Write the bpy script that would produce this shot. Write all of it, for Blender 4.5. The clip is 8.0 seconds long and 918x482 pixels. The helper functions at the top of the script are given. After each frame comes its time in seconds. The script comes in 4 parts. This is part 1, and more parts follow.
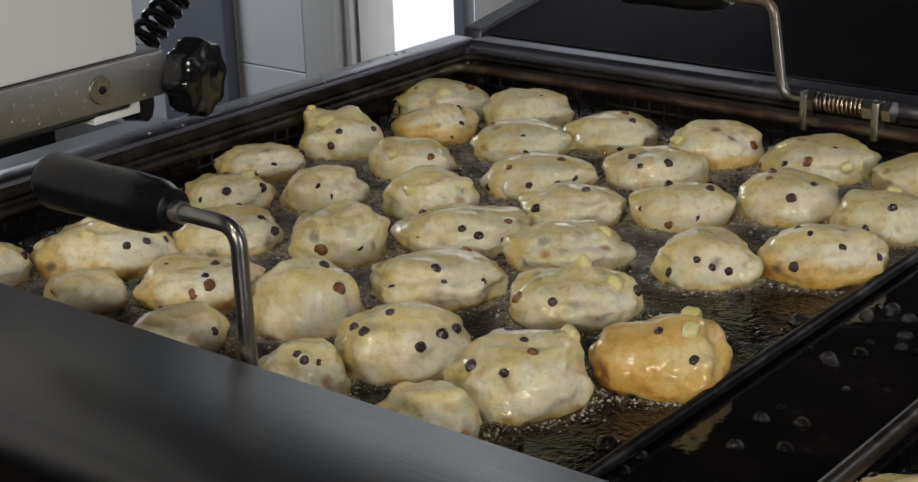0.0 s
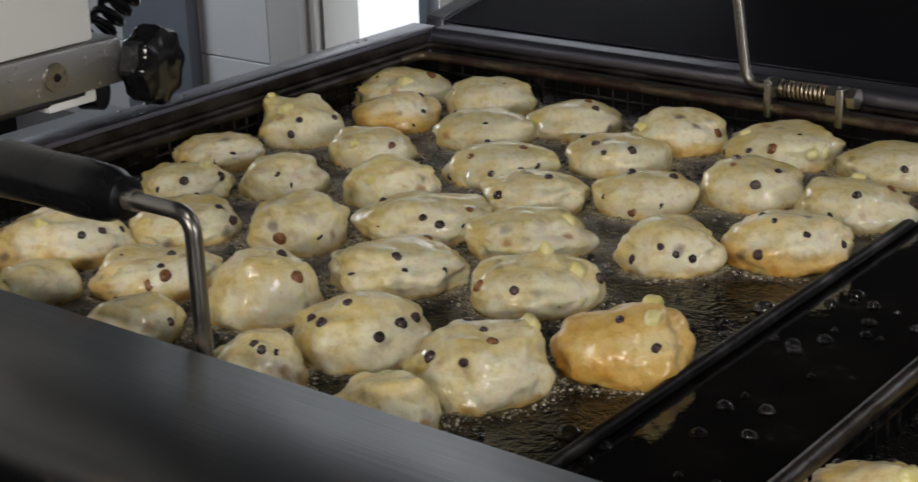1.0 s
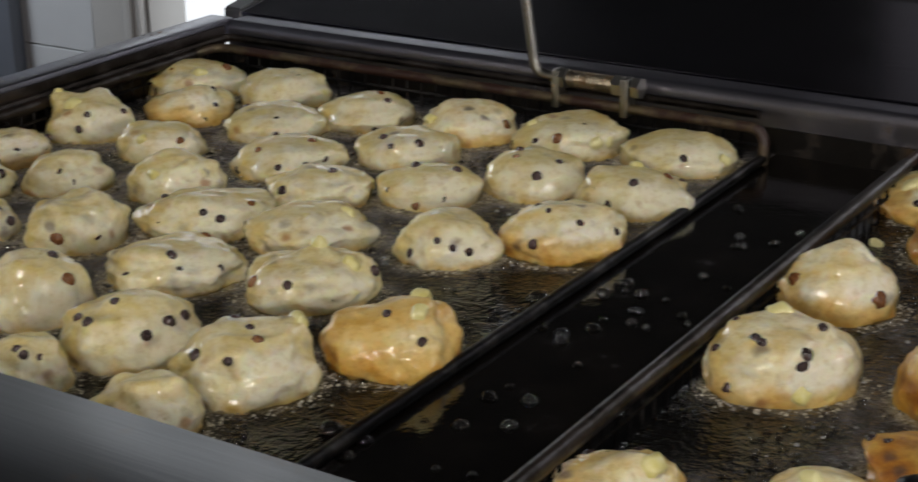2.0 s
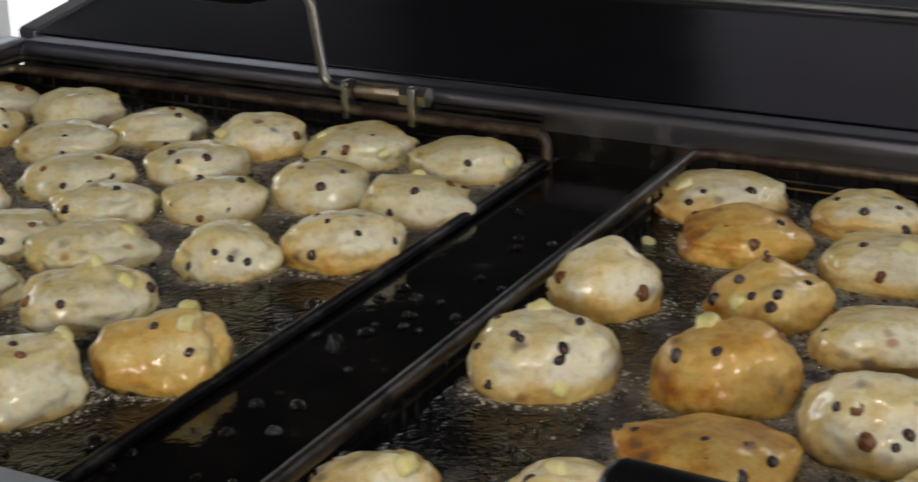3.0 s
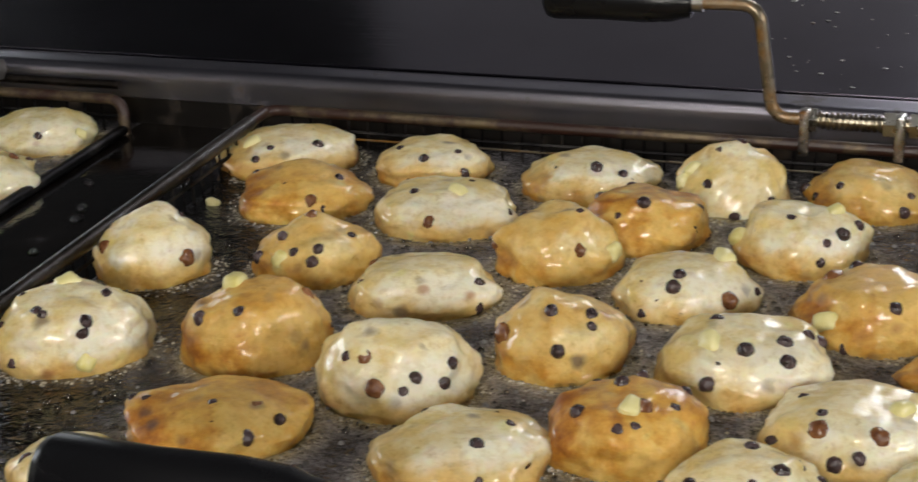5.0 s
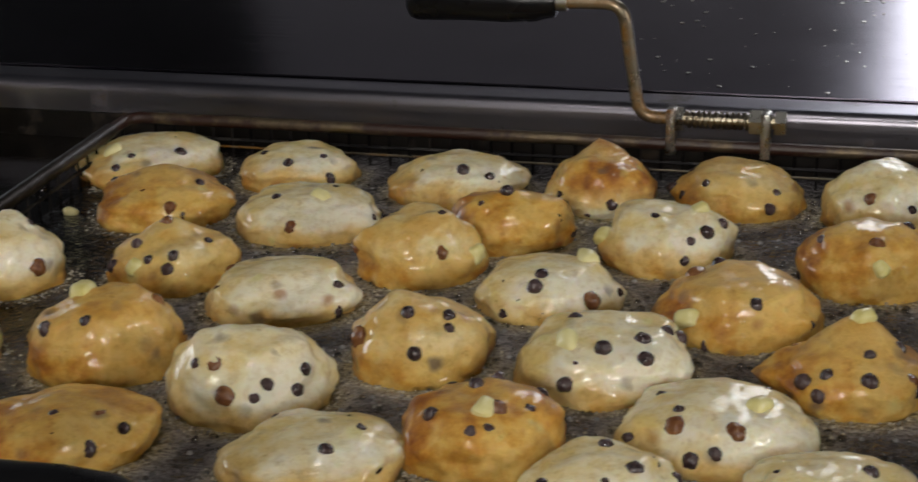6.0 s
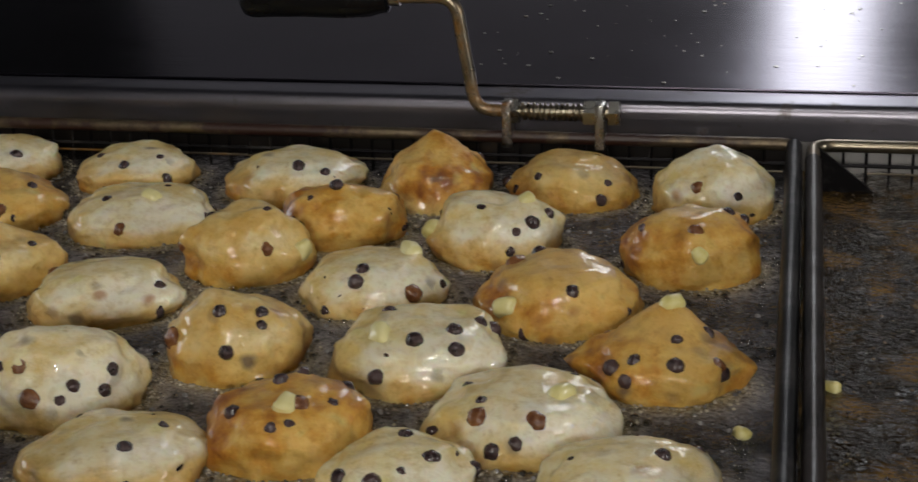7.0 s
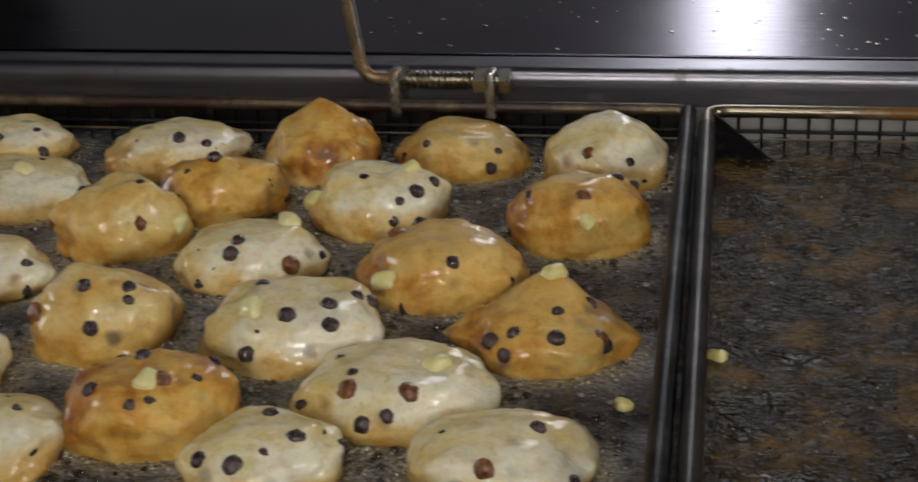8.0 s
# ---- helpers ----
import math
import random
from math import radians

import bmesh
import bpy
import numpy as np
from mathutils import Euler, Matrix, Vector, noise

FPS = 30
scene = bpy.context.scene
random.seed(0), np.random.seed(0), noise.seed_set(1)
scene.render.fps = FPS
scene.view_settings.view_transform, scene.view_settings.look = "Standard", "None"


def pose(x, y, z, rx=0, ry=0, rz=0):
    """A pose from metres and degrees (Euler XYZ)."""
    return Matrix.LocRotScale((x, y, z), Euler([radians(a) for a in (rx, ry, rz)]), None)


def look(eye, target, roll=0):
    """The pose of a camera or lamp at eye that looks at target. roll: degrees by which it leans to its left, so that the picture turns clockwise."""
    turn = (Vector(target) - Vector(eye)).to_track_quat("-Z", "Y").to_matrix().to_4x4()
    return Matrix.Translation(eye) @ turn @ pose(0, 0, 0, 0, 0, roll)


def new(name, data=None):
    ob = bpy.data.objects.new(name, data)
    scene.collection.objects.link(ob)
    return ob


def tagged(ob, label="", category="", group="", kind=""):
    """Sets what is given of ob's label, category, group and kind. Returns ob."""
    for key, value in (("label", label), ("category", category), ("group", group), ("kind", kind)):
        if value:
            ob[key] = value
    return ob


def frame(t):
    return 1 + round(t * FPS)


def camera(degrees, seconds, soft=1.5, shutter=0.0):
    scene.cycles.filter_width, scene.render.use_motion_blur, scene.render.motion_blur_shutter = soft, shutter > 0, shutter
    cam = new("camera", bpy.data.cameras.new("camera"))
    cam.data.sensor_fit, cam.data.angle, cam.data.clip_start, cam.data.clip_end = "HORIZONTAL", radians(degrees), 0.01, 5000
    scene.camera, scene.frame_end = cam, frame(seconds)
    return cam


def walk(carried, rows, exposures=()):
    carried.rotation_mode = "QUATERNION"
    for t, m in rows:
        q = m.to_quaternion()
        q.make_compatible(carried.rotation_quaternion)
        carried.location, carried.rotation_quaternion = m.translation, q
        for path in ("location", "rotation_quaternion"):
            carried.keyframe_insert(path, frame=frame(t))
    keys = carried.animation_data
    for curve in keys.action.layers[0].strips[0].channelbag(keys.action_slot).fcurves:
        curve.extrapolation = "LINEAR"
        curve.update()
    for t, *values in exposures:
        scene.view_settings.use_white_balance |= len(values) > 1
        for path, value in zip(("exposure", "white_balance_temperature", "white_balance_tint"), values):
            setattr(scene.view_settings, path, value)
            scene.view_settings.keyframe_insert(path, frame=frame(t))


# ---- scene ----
cam = camera(31.0, 8.0, 1.5, 0.5)
PATH = [
    (0, (0.678, -0.724, 1.213), (-0.519, 0.732, 0.544), -2.0),
    (0.5, (0.674, -0.72, 1.207), (-0.513, 0.744, 0.538), -2.0),
    (1, (0.674, -0.713, 1.206), (-0.491, 0.765, 0.528), -1.8),
    (1.5, (0.692, -0.695, 1.214), (-0.406, 0.823, 0.512), -1.5),
    (2.8, (0.742, -0.684, 1.207), (-0.155, 0.969, 0.527), -0.9),
    (3, (0.756, -0.677, 1.211), (-0.118, 0.986, 0.525), -1.2),
    (3.5, (0.775, -0.671, 1.212), (-0.045, 1.018, 0.524), -1.2),
    (4, (0.8, -0.656, 1.209), (0.049, 1.059, 0.506), -1.5),
    (4.5, (0.829, -0.641, 1.208), (0.184, 1.103, 0.472), -1.7),
    (4.7, (0.838, -0.637, 1.209), (0.224, 1.115, 0.466), -1.7),
    (5.8, (0.865, -0.621, 1.201), (0.366, 1.173, 0.469), -2.1),
    (6, (0.868, -0.615, 1.196), (0.394, 1.186, 0.467), -1.7),
    (6.5, (0.897, -0.61, 1.195), (0.46, 1.202, 0.471), -2.0),
    (7, (0.917, -0.605, 1.191), (0.53, 1.216, 0.461), -2.1),
    (7.5, (0.922, -0.596, 1.185), (0.568, 1.228, 0.445), -1.8),
    (8, (0.937, -0.579, 1.176), (0.629, 1.248, 0.422), -2.0),
]
walk(cam, [(t, look(eye, target, roll)) for t, eye, target, roll in PATH], [(0, -0.33), (1.5, -0.33), (3, -0.33), (3.5, -0.13), (4, 0.02), (4.7, 0.14), (5.8, -0.34), (7, -0.60), (8, -0.56)])

OIL = 0.872      # level of the frying oil
ROD = 0.895      # top rails of the baskets
DECK = 0.912     # steel deck round the tank

# ---- light ----
world = bpy.data.worlds.new("world")
scene.world = world
world.use_nodes = True
wn = world.node_tree.nodes
sky = wn.new("ShaderNodeTexSky")
sky.sky_type, sky.sun_disc, sky.sun_elevation, sky.sun_rotation = "NISHITA", False, radians(30), radians(160)
world.node_tree.links.new(sky.outputs[0], wn["Background"].inputs[0])
wn["Background"].inputs[1].default_value = 0.08


def area(name, eye, target, sx, sy, watts, colour):
    d = bpy.data.lights.new(name, "AREA")
    d.shape, d.size, d.size_y, d.energy, d.color = "RECTANGLE", sx, sy, watts, colour
    ob = new(name, d)
    ob.matrix_world = look(eye, target)
    return ob


area("serving_hatch_daylight", (0.95, -1.96, 1.60), (0.6, 0.2, 0.9), 0.62, 0.32, 20, (1.0, 0.945, 0.87))
area("ceiling_tube_light", (0.8, -0.9, 2.50), (0.7, -0.3, 0.9), 0.6, 0.05, 9.5, (1.0, 0.95, 0.88))
# unseen fill from the right, added to brighten the white machine's side
area("east_window_daylight", (3.55, -0.6, 1.6), (0.0, 0.0, 0.9), 0.8, 0.6, 30, (1.0, 0.985, 0.96))
# unseen bluish fill from the left, added to brighten the tiled wall
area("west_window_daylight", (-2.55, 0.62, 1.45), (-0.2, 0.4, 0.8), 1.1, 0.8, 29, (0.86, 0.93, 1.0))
area("back_window_daylight", (-1.05, 1.66, 0.91), (-0.4, 0.0, 0.9), 0.66, 1.0, 1.8, (0.86, 0.93, 1.0))
area("slit_window_daylight", (0.96, 1.66, 1.80), (0.93, 0.3, 0.95), 0.13, 1.25, 4.4, (0.93, 0.95, 1.0))
scene.view_settings.exposure = 0.0


# ---- materials ----
def material(name, colour, rough=0.5, metal=0.0, spec=0.5):
    m = bpy.data.materials.new(name)
    m.use_nodes = True
    b = m.node_tree.nodes["Principled BSDF"]
    b.inputs["Base Color"].default_value = (*colour, 1)
    b.inputs["Roughness"].default_value = rough
    b.inputs["Metallic"].default_value = metal
    b.inputs["Specular IOR Level"].default_value = spec
    return m, m.node_tree, b


def coords(t, scale=(1, 1, 1), kind="Object"):
    c = t.nodes.new("ShaderNodeTexCoord")
    mp = t.nodes.new("ShaderNodeMapping")
    mp.inputs["Scale"].default_value = scale
    t.links.new(c.outputs[kind], mp.inputs[0])
    return mp.outputs[0]


def grain(t, vec, scale, detail=4.0, rough=0.6):
    n = t.nodes.new("ShaderNodeTexNoise")
    n.inputs["Scale"].default_value, n.inputs["Detail"].default_value, n.inputs["Roughness"].default_value = scale, detail, rough
    if vec is not None:
        t.links.new(vec, n.inputs["Vector"])
    return n.outputs["Fac"]


def ramp(t, fac, *stops):
    r = t.nodes.new("ShaderNodeValToRGB")
    e = r.color_ramp.elements
    while len(e) < len(stops):
        e.new(0.5)
    for k, (p, c) in zip(e, stops):
        k.position = p
        k.color = (*c, 1) if len(c) == 3 else c
    t.links.new(fac, r.inputs[0])
    return r.outputs[0]


def mixed(t, fac, a, b, mode="MIX"):
    n = t.nodes.new("ShaderNodeMix")
    n.data_type, n.blend_type = "RGBA", mode
    for src, k in ((fac, 0), (a, 6), (b, 7)):
        if isinstance(src, (int, float)):
            n.inputs[k].default_value = src
        elif isinstance(src, tuple):
            n.inputs[k].default_value = (*src, 1)
        else:
            t.links.new(src, n.inputs[k])
    return n.outputs[2]


def maths(t, op, a, b, c=0.0):
    n = t.nodes.new("ShaderNodeMath")
    n.operation = op
    for k, v in enumerate((a, b, c)):
        if isinstance(v, (int, float)):
            n.inputs[k].default_value = v
        else:
            t.links.new(v, n.inputs[k])
    return n.outputs[0]


def relief(t, b, height, strength, dist=0.002):
    n = t.nodes.new("ShaderNodeBump")
    n.inputs["Strength"].default_value, n.inputs["Distance"].default_value = strength, dist
    t.links.new(height, n.inputs["Height"])
    t.links.new(n.outputs[0], b.inputs["Normal"])


def steel(name, base, rough, along=(2, 60, 60), smear=0.18, dirt=0.0, dirt_colour=(0.05, 0.03, 0.015)):
    """Brushed stainless steel with greasy smears."""
    m, t, b = material(name, base, rough, 1.0)
    v = coords(t, along)
    fine = grain(t, v, 9, 3)
    blot = grain(t, coords(t), 7, 5)
    col = ramp(t, blot, (0.3, tuple(c * 0.75 for c in base)), (0.7, base))
    if dirt:
        spots = grain(t, coords(t), 26, 6, 0.7)
        f = ramp(t, spots, (0.62 - dirt * 0.3, (0, 0, 0)), (0.72 - dirt * 0.25, (1, 1, 1)))
        col = mixed(t, f, col, dirt_colour)
        t.links.new(maths(t, "SUBTRACT", 1.0, f), b.inputs["Metallic"])
    t.links.new(col, b.inputs["Base Color"])
    r = maths(t, "ADD", maths(t, "MULTIPLY", fine, 0.12), maths(t, "MULTIPLY", blot, smear))
    t.links.new(maths(t, "ADD", r, rough - 0.12), b.inputs["Roughness"])
    relief(t, b, fine, 0.12, 0.0006)
    return m


def dough(name, tone, edge=0.3, tops=((0.78, 0.72, 0.53), (0.75, 0.64, 0.35), (0.70, 0.52, 0.17))):
    """Fried dough: pale where it has stayed above the fat, browned in blotches and towards the edge that lay in it."""
    m, t, b = material(name, (0.7, 0.55, 0.3), 0.4, 0.0, 0.35)
    v = coords(t)
    geo = t.nodes.new("ShaderNodeSeparateXYZ")
    t.links.new(v, geo.inputs[0])
    blot = grain(t, v, 38, 5, 0.6)
    broad = grain(t, v, 17, 3)
    spot = grain(t, v, 105, 4, 0.62)
    fine = grain(t, v, 240, 4, 0.65)
    # height over the fat, 0 at its level to 1 three centimetres up, uneven
    up = maths(t, "ADD", maths(t, "MULTIPLY_ADD", geo.outputs[2], 34.0, 0.19), maths(t, "MULTIPLY", maths(t, "SUBTRACT", blot, 0.5), 0.8))
    fried = maths(t, "SUBTRACT", edge + tone * 1.05, up)
    white, pale, cream = tops
    top = ramp(t, maths(t, "ADD", maths(t, "MULTIPLY", broad, 0.72), maths(t, "MULTIPLY", spot, 0.28)), (0.41, cream), (0.50, pale), (0.57, white))
    f = ramp(t, fried, (0.08, (0, 0, 0)), (0.30, (0.4, 0.4, 0.4)), (0.58, (1, 1, 1)))
    top = mixed(t, ramp(t, fried, (0.0, (0, 0, 0)), (0.25, (0.8, 0.8, 0.8))), top, (0.75, 0.54, 0.18))
    crust = ramp(t, maths(t, "ADD", maths(t, "MULTIPLY", broad, 0.6), maths(t, "MULTIPLY", spot, 0.4)), (0.38, (0.25, 0.070, 0.008)), (0.45, (0.47, 0.19, 0.020)), (0.51, (0.63, 0.33, 0.052)), (0.60, (0.74, 0.49, 0.14)))
    col = mixed(t, maths(t, "MULTIPLY", f, 0.94), top, crust)
    # fruit just under the skin shows through as dull spots
    near = t.nodes.new("ShaderNodeTexVoronoi")
    near.inputs["Scale"].default_value = 88
    warp = t.nodes.new("ShaderNodeVectorMath")
    warp.operation = "ADD"
    t.links.new(v, warp.inputs[0])
    wob = t.nodes.new("ShaderNodeVectorMath")
    wob.operation = "SCALE"
    wob.inputs["Scale"].default_value = 0.006
    nz = t.nodes.new("ShaderNodeTexNoise")
    nz.inputs["Scale"].default_value = 90
    t.links.new(v, nz.inputs["Vector"])
    t.links.new(nz.outputs["Color"], wob.inputs[0])
    t.links.new(wob.outputs[0], warp.inputs[1])
    each = t.nodes.new("ShaderNodeObjectInfo").outputs["Random"]
    shift = t.nodes.new("ShaderNodeVectorMath")
    shift.operation = "ADD"
    t.links.new(warp.outputs[0], shift.inputs[0])
    t.links.new(each, shift.inputs[1])
    t.links.new(shift.outputs[0], near.inputs["Vector"])
    pick = t.nodes.new("ShaderNodeSeparateColor")
    t.links.new(near.outputs["Color"], pick.inputs[0])
    disc = ramp(t, near.outputs["Distance"], (0.16, (0.75, 0.75, 0.75)), (0.42, (0, 0, 0)))
    seen = ramp(t, pick.outputs[0], (0.58, (0, 0, 0)), (0.95, (1, 1, 1)))
    what = ramp(t, pick.outputs[1], (0.0, (0.10, 0.075, 0.075)), (0.50, (0.13, 0.085, 0.075)), (0.55, (0.34, 0.13, 0.035)), (0.74, (0.38, 0.16, 0.05)), (0.78, (0.72, 0.66, 0.26)))
    col = mixed(t, maths(t, "MULTIPLY", disc, seen), col, what)
    specks = ramp(t, grain(t, v, 150, 2), (0.26, (0.6, 0.48, 0.3)), (0.36, (1, 1, 1)))
    col = mixed(t, 0.5, col, mixed(t, 1.0, col, specks, "MULTIPLY"))
    col = mixed(t, 1.0, col, ramp(t, fine, (0.36, (0.87, 0.83, 0.74)), (0.52, (1, 1, 1))), "MULTIPLY")
    t.links.new(col, b.inputs["Base Color"])
    t.links.new(maths(t, "ADD", 0.30, maths(t, "MULTIPLY", spot, 0.40)), b.inputs["Roughness"])
    b.inputs["Subsurface Weight"].default_value = 0.45
    b.inputs["Subsurface Scale"].default_value = 1.0
    b.inputs["Subsurface Radius"].default_value = (0.006, 0.0042, 0.0018)
    b.inputs["Coat Weight"].default_value = 0.6
    b.inputs["Coat Roughness"].default_value = 0.07
    mid = grain(t, v, 70, 2, 0.5)
    relief(t, b, maths(t, "ADD", maths(t, "ADD", maths(t, "MULTIPLY", broad, 0.7), maths(t, "MULTIPLY", mid, 0.62)), maths(t, "MULTIPLY", maths(t, "ADD", fine, maths(t, "MULTIPLY", grain(t, v, 620, 2), 0.35)), 0.34)), 0.50, 0.0040)
    # the film of fat over it is smoother
    film = t.nodes.new("ShaderNodeBump")
    film.inputs["Strength"].default_value, film.inputs["Distance"].default_value = 0.45, 0.0040
    t.links.new(maths(t, "ADD", maths(t, "MULTIPLY", mid, 0.42), maths(t, "ADD", maths(t, "MULTIPLY", spot, 0.12), maths(t, "MULTIPLY", fine, 0.07))), film.inputs["Height"])
    t.links.new(film.outputs[0], b.inputs["Coat Normal"])
    return m


def fruit(name, dark, light, rough, scale, bump=0.7):
    m, t, b = material(name, dark, rough)
    v = coords(t)
    n = grain(t, v, scale, 4)
    each = t.nodes.new("ShaderNodeObjectInfo").outputs["Random"]
    col = ramp(t, n, (0.35, dark), (0.7, light))
    t.links.new(mixed(t, ramp(t, each, (0.45, (0, 0, 0)), (1.0, (0.8, 0.8, 0.8))), col, light), b.inputs["Base Color"])
    b.inputs["Coat Weight"].default_value = 0.3
    relief(t, b, n, bump, 0.002)
    return m


MILKY = ((0.86, 0.81, 0.64), (0.82, 0.73, 0.47), (0.73, 0.56, 0.22))
STRAW = ((0.77, 0.63, 0.33), (0.72, 0.51, 0.185), (0.63, 0.37, 0.075))
AMBER = ((0.75, 0.52, 0.20), (0.69, 0.42, 0.11), (0.57, 0.28, 0.042))
DOUGH = [dough("dough_raw", 0.0, 0.44, MILKY), dough("dough_light", 0.14, 0.48, MILKY), dough("dough_blond", 0.45, 0.32, STRAW), dough("dough_golden", 0.72, 0.30, AMBER), dough("dough_browned", 1.0, 0.30, AMBER)]
DOUGH.append(dough("dough_fresh", 0.0, 0.22, ((0.80, 0.75, 0.56), (0.74, 0.65, 0.38), (0.66, 0.52, 0.19))))
CURRANT = fruit("currant_skin", (0.010, 0.006, 0.008), (0.082, 0.048, 0.045), 0.22, 300, 0.7)
RAISIN = fruit("raisin_skin", (0.10, 0.032, 0.012), (0.27, 0.115, 0.040), 0.25, 220, 0.7)
APPLE = fruit("apple_flesh", (0.66, 0.57, 0.17), (0.78, 0.72, 0.38), 0.35, 120, 0.3)

STEEL = steel("brushed_steel", (0.42, 0.42, 0.43), 0.33)
STEEL_FLANGE = steel("flange_steel", (0.265, 0.255, 0.295), 0.30, (2, 60, 60), 0.2, 0.06)
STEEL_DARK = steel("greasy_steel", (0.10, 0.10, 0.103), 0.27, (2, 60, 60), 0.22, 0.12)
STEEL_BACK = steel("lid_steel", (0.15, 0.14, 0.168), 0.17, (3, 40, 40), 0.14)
STEEL_TANK = steel("tank_steel", (0.075, 0.068, 0.064), 0.34, (40, 40, 3), 0.15, 0.12, (0.05, 0.03, 0.015))
CHROME = steel("wire_chrome", (0.33, 0.285, 0.21), 0.26, (30, 30, 30), 0.2, 0.46, (0.19, 0.095, 0.02))
PLAIN_ROD = steel("plain_steel_rod", (0.30, 0.285, 0.265), 0.26, (30, 30, 30), 0.2, 0.22, (0.12, 0.06, 0.02))
SATIN = steel("satin_steel", (0.52, 0.51, 0.50), 0.48, (60, 2, 60), 0.12)
BURNT = steel("burnt_wire", (0.21, 0.165, 0.105), 0.36, (30, 30, 30), 0.25, 0.80, (0.028, 0.010, 0.006))
SOOTY = steel("sooty_wire", (0.036, 0.029, 0.024), 0.32, (30, 30, 30), 0.25, 0.55, (0.016, 0.010, 0.007))
BLACKENED = steel("blackened_wire", (0.016, 0.015, 0.016), 0.42, (30, 30, 30), 0.2, 0.4, (0.012, 0.009, 0.007))
ZINC = steel("zinc_nut", (0.42, 0.41, 0.38), 0.25, (30, 30, 30), 0.2, 0.2, (0.16, 0.07, 0.015))


def rubber():
    m, t, b = material("black_grip_plastic", (0.006, 0.006, 0.007), 0.4, 0.0, 0.2)
    n = grain(t, coords(t), 180, 3)
    t.links.new(maths(t, "ADD", 0.14, maths(t, "MULTIPLY", grain(t, coords(t), 22, 4), 0.3)), b.inputs["Roughness"])
    relief(t, b, n, 0.2, 0.0008)
    return m


BLACK = rubber()
GLOSSY = material("glossy_black_plastic", (0.006, 0.006, 0.007), 0.13)[0]


def white_enamel():
    m, t, b = material("white_enamel", (0.85, 0.85, 0.85), 0.35)
    n = grain(t, coords(t), 5, 4)
    t.links.new(ramp(t, n, (0.3, (0.84, 0.84, 0.84)), (0.7, (0.88, 0.88, 0.88))), b.inputs["Base Color"])
    return m


WHITE = white_enamel()


def oil_surface(name, deep, shallow, warm, ripple, size, gloss, fine=0.28):
    """Hot fat: dark and glossy; the mesh tells how it froths (foam), how near a dough ball is (near) and how it ripples (live)."""
    m, t, b = material(name, deep, 0.06, 0.0, gloss)
    v = coords(t)

    def given(what):
        a = t.nodes.new("ShaderNodeAttribute")
        a.attribute_name = what
        return a.outputs["Fac"]

    def cells(scale, feature):
        """Packed bubbles."""
        n = t.nodes.new("ShaderNodeTexVoronoi")
        n.feature = feature
        n.inputs["Scale"].default_value = scale
        t.links.new(bent, n.inputs["Vector"])
        return n.outputs["Distance"]

    swirl = t.nodes.new("ShaderNodeTexNoise")
    swirl.inputs["Scale"].default_value = 60
    t.links.new(v, swirl.inputs["Vector"])
    push = t.nodes.new("ShaderNodeVectorMath")
    push.operation = "MULTIPLY_ADD"
    push.inputs[1].default_value = (0.012, 0.012, 0.012)
    t.links.new(swirl.outputs["Color"], push.inputs[0])
    t.links.new(v, push.inputs[2])
    bent = push.outputs[0]
    broad = grain(t, bent, 26, 5, 0.7)
    rip = grain(t, bent, size, 2, 0.5)
    fizz = grain(t, v, 560, 3, 0.6)
    speck = maths(t, "ADD", maths(t, "MULTIPLY", broad, 1.25), maths(t, "ADD", maths(t, "MULTIPLY", fizz, fine), 0.5 * (0.6 - fine)))
    cover = maths(t, "SUBTRACT", maths(t, "ADD", maths(t, "MULTIPLY", given("foam"), 0.85), speck), 1.08)
    f = ramp(t, cover, (0.0, (0, 0, 0)), (0.28, (0.28, 0.28, 0.28)), (0.62, (1, 1, 1)))
    foam = mixed(t, given("near"), shallow, warm)
    foam = mixed(t, 1.0, foam, ramp(t, cells(330, "DISTANCE_TO_EDGE"), (0.03, (1.2, 1.2, 1.2)), (0.35, (0.82, 0.82, 0.82))), "MULTIPLY")
    pool = ramp(t, broad, (0.42, deep), (0.7, tuple(c * 2.5 for c in deep)))
    t.links.new(mixed(t, f, pool, foam), b.inputs["Base Color"])
    t.links.new(maths(t, "ADD", 0.03, maths(t, "MULTIPLY", f, 0.10)), b.inputs["Roughness"])
    h = maths(t, "ADD", rip, maths(t, "MULTIPLY", fizz, 0.45))
    h = maths(t, "SUBTRACT", h, maths(t, "MULTIPLY", cells(330, "F1"), 0.42))
    h = maths(t, "SUBTRACT", h, maths(t, "MULTIPLY", cells(150, "F1"), 0.35))
    b.inputs["IOR"].default_value = 1.47
    relief(t, b, maths(t, "MULTIPLY", h, maths(t, "ADD", 0.015, given("live"))), 0.9, ripple)
    return m


OIL_SEETHING = oil_surface("seething_fat", (0.003, 0.0024, 0.002), (0.24, 0.23, 0.255), (0.33, 0.27, 0.15), 0.0060, 150, 0.45)
OIL_BROWN = oil_surface("brown_fat", (0.013, 0.008, 0.002), (0.115, 0.064, 0.014), (0.115, 0.064, 0.014), 0.0036, 70, 0.42, 0.10)


def plaster(name, a, bcol, rough, scale):
    m, t, b = material(name, a, rough)
    n = grain(t, coords(t), scale, 5)
    t.links.new(ramp(t, n, (0.3, a), (0.7, bcol)), b.inputs["Base Color"])
    relief(t, b, n, 0.1, 0.002)
    return m


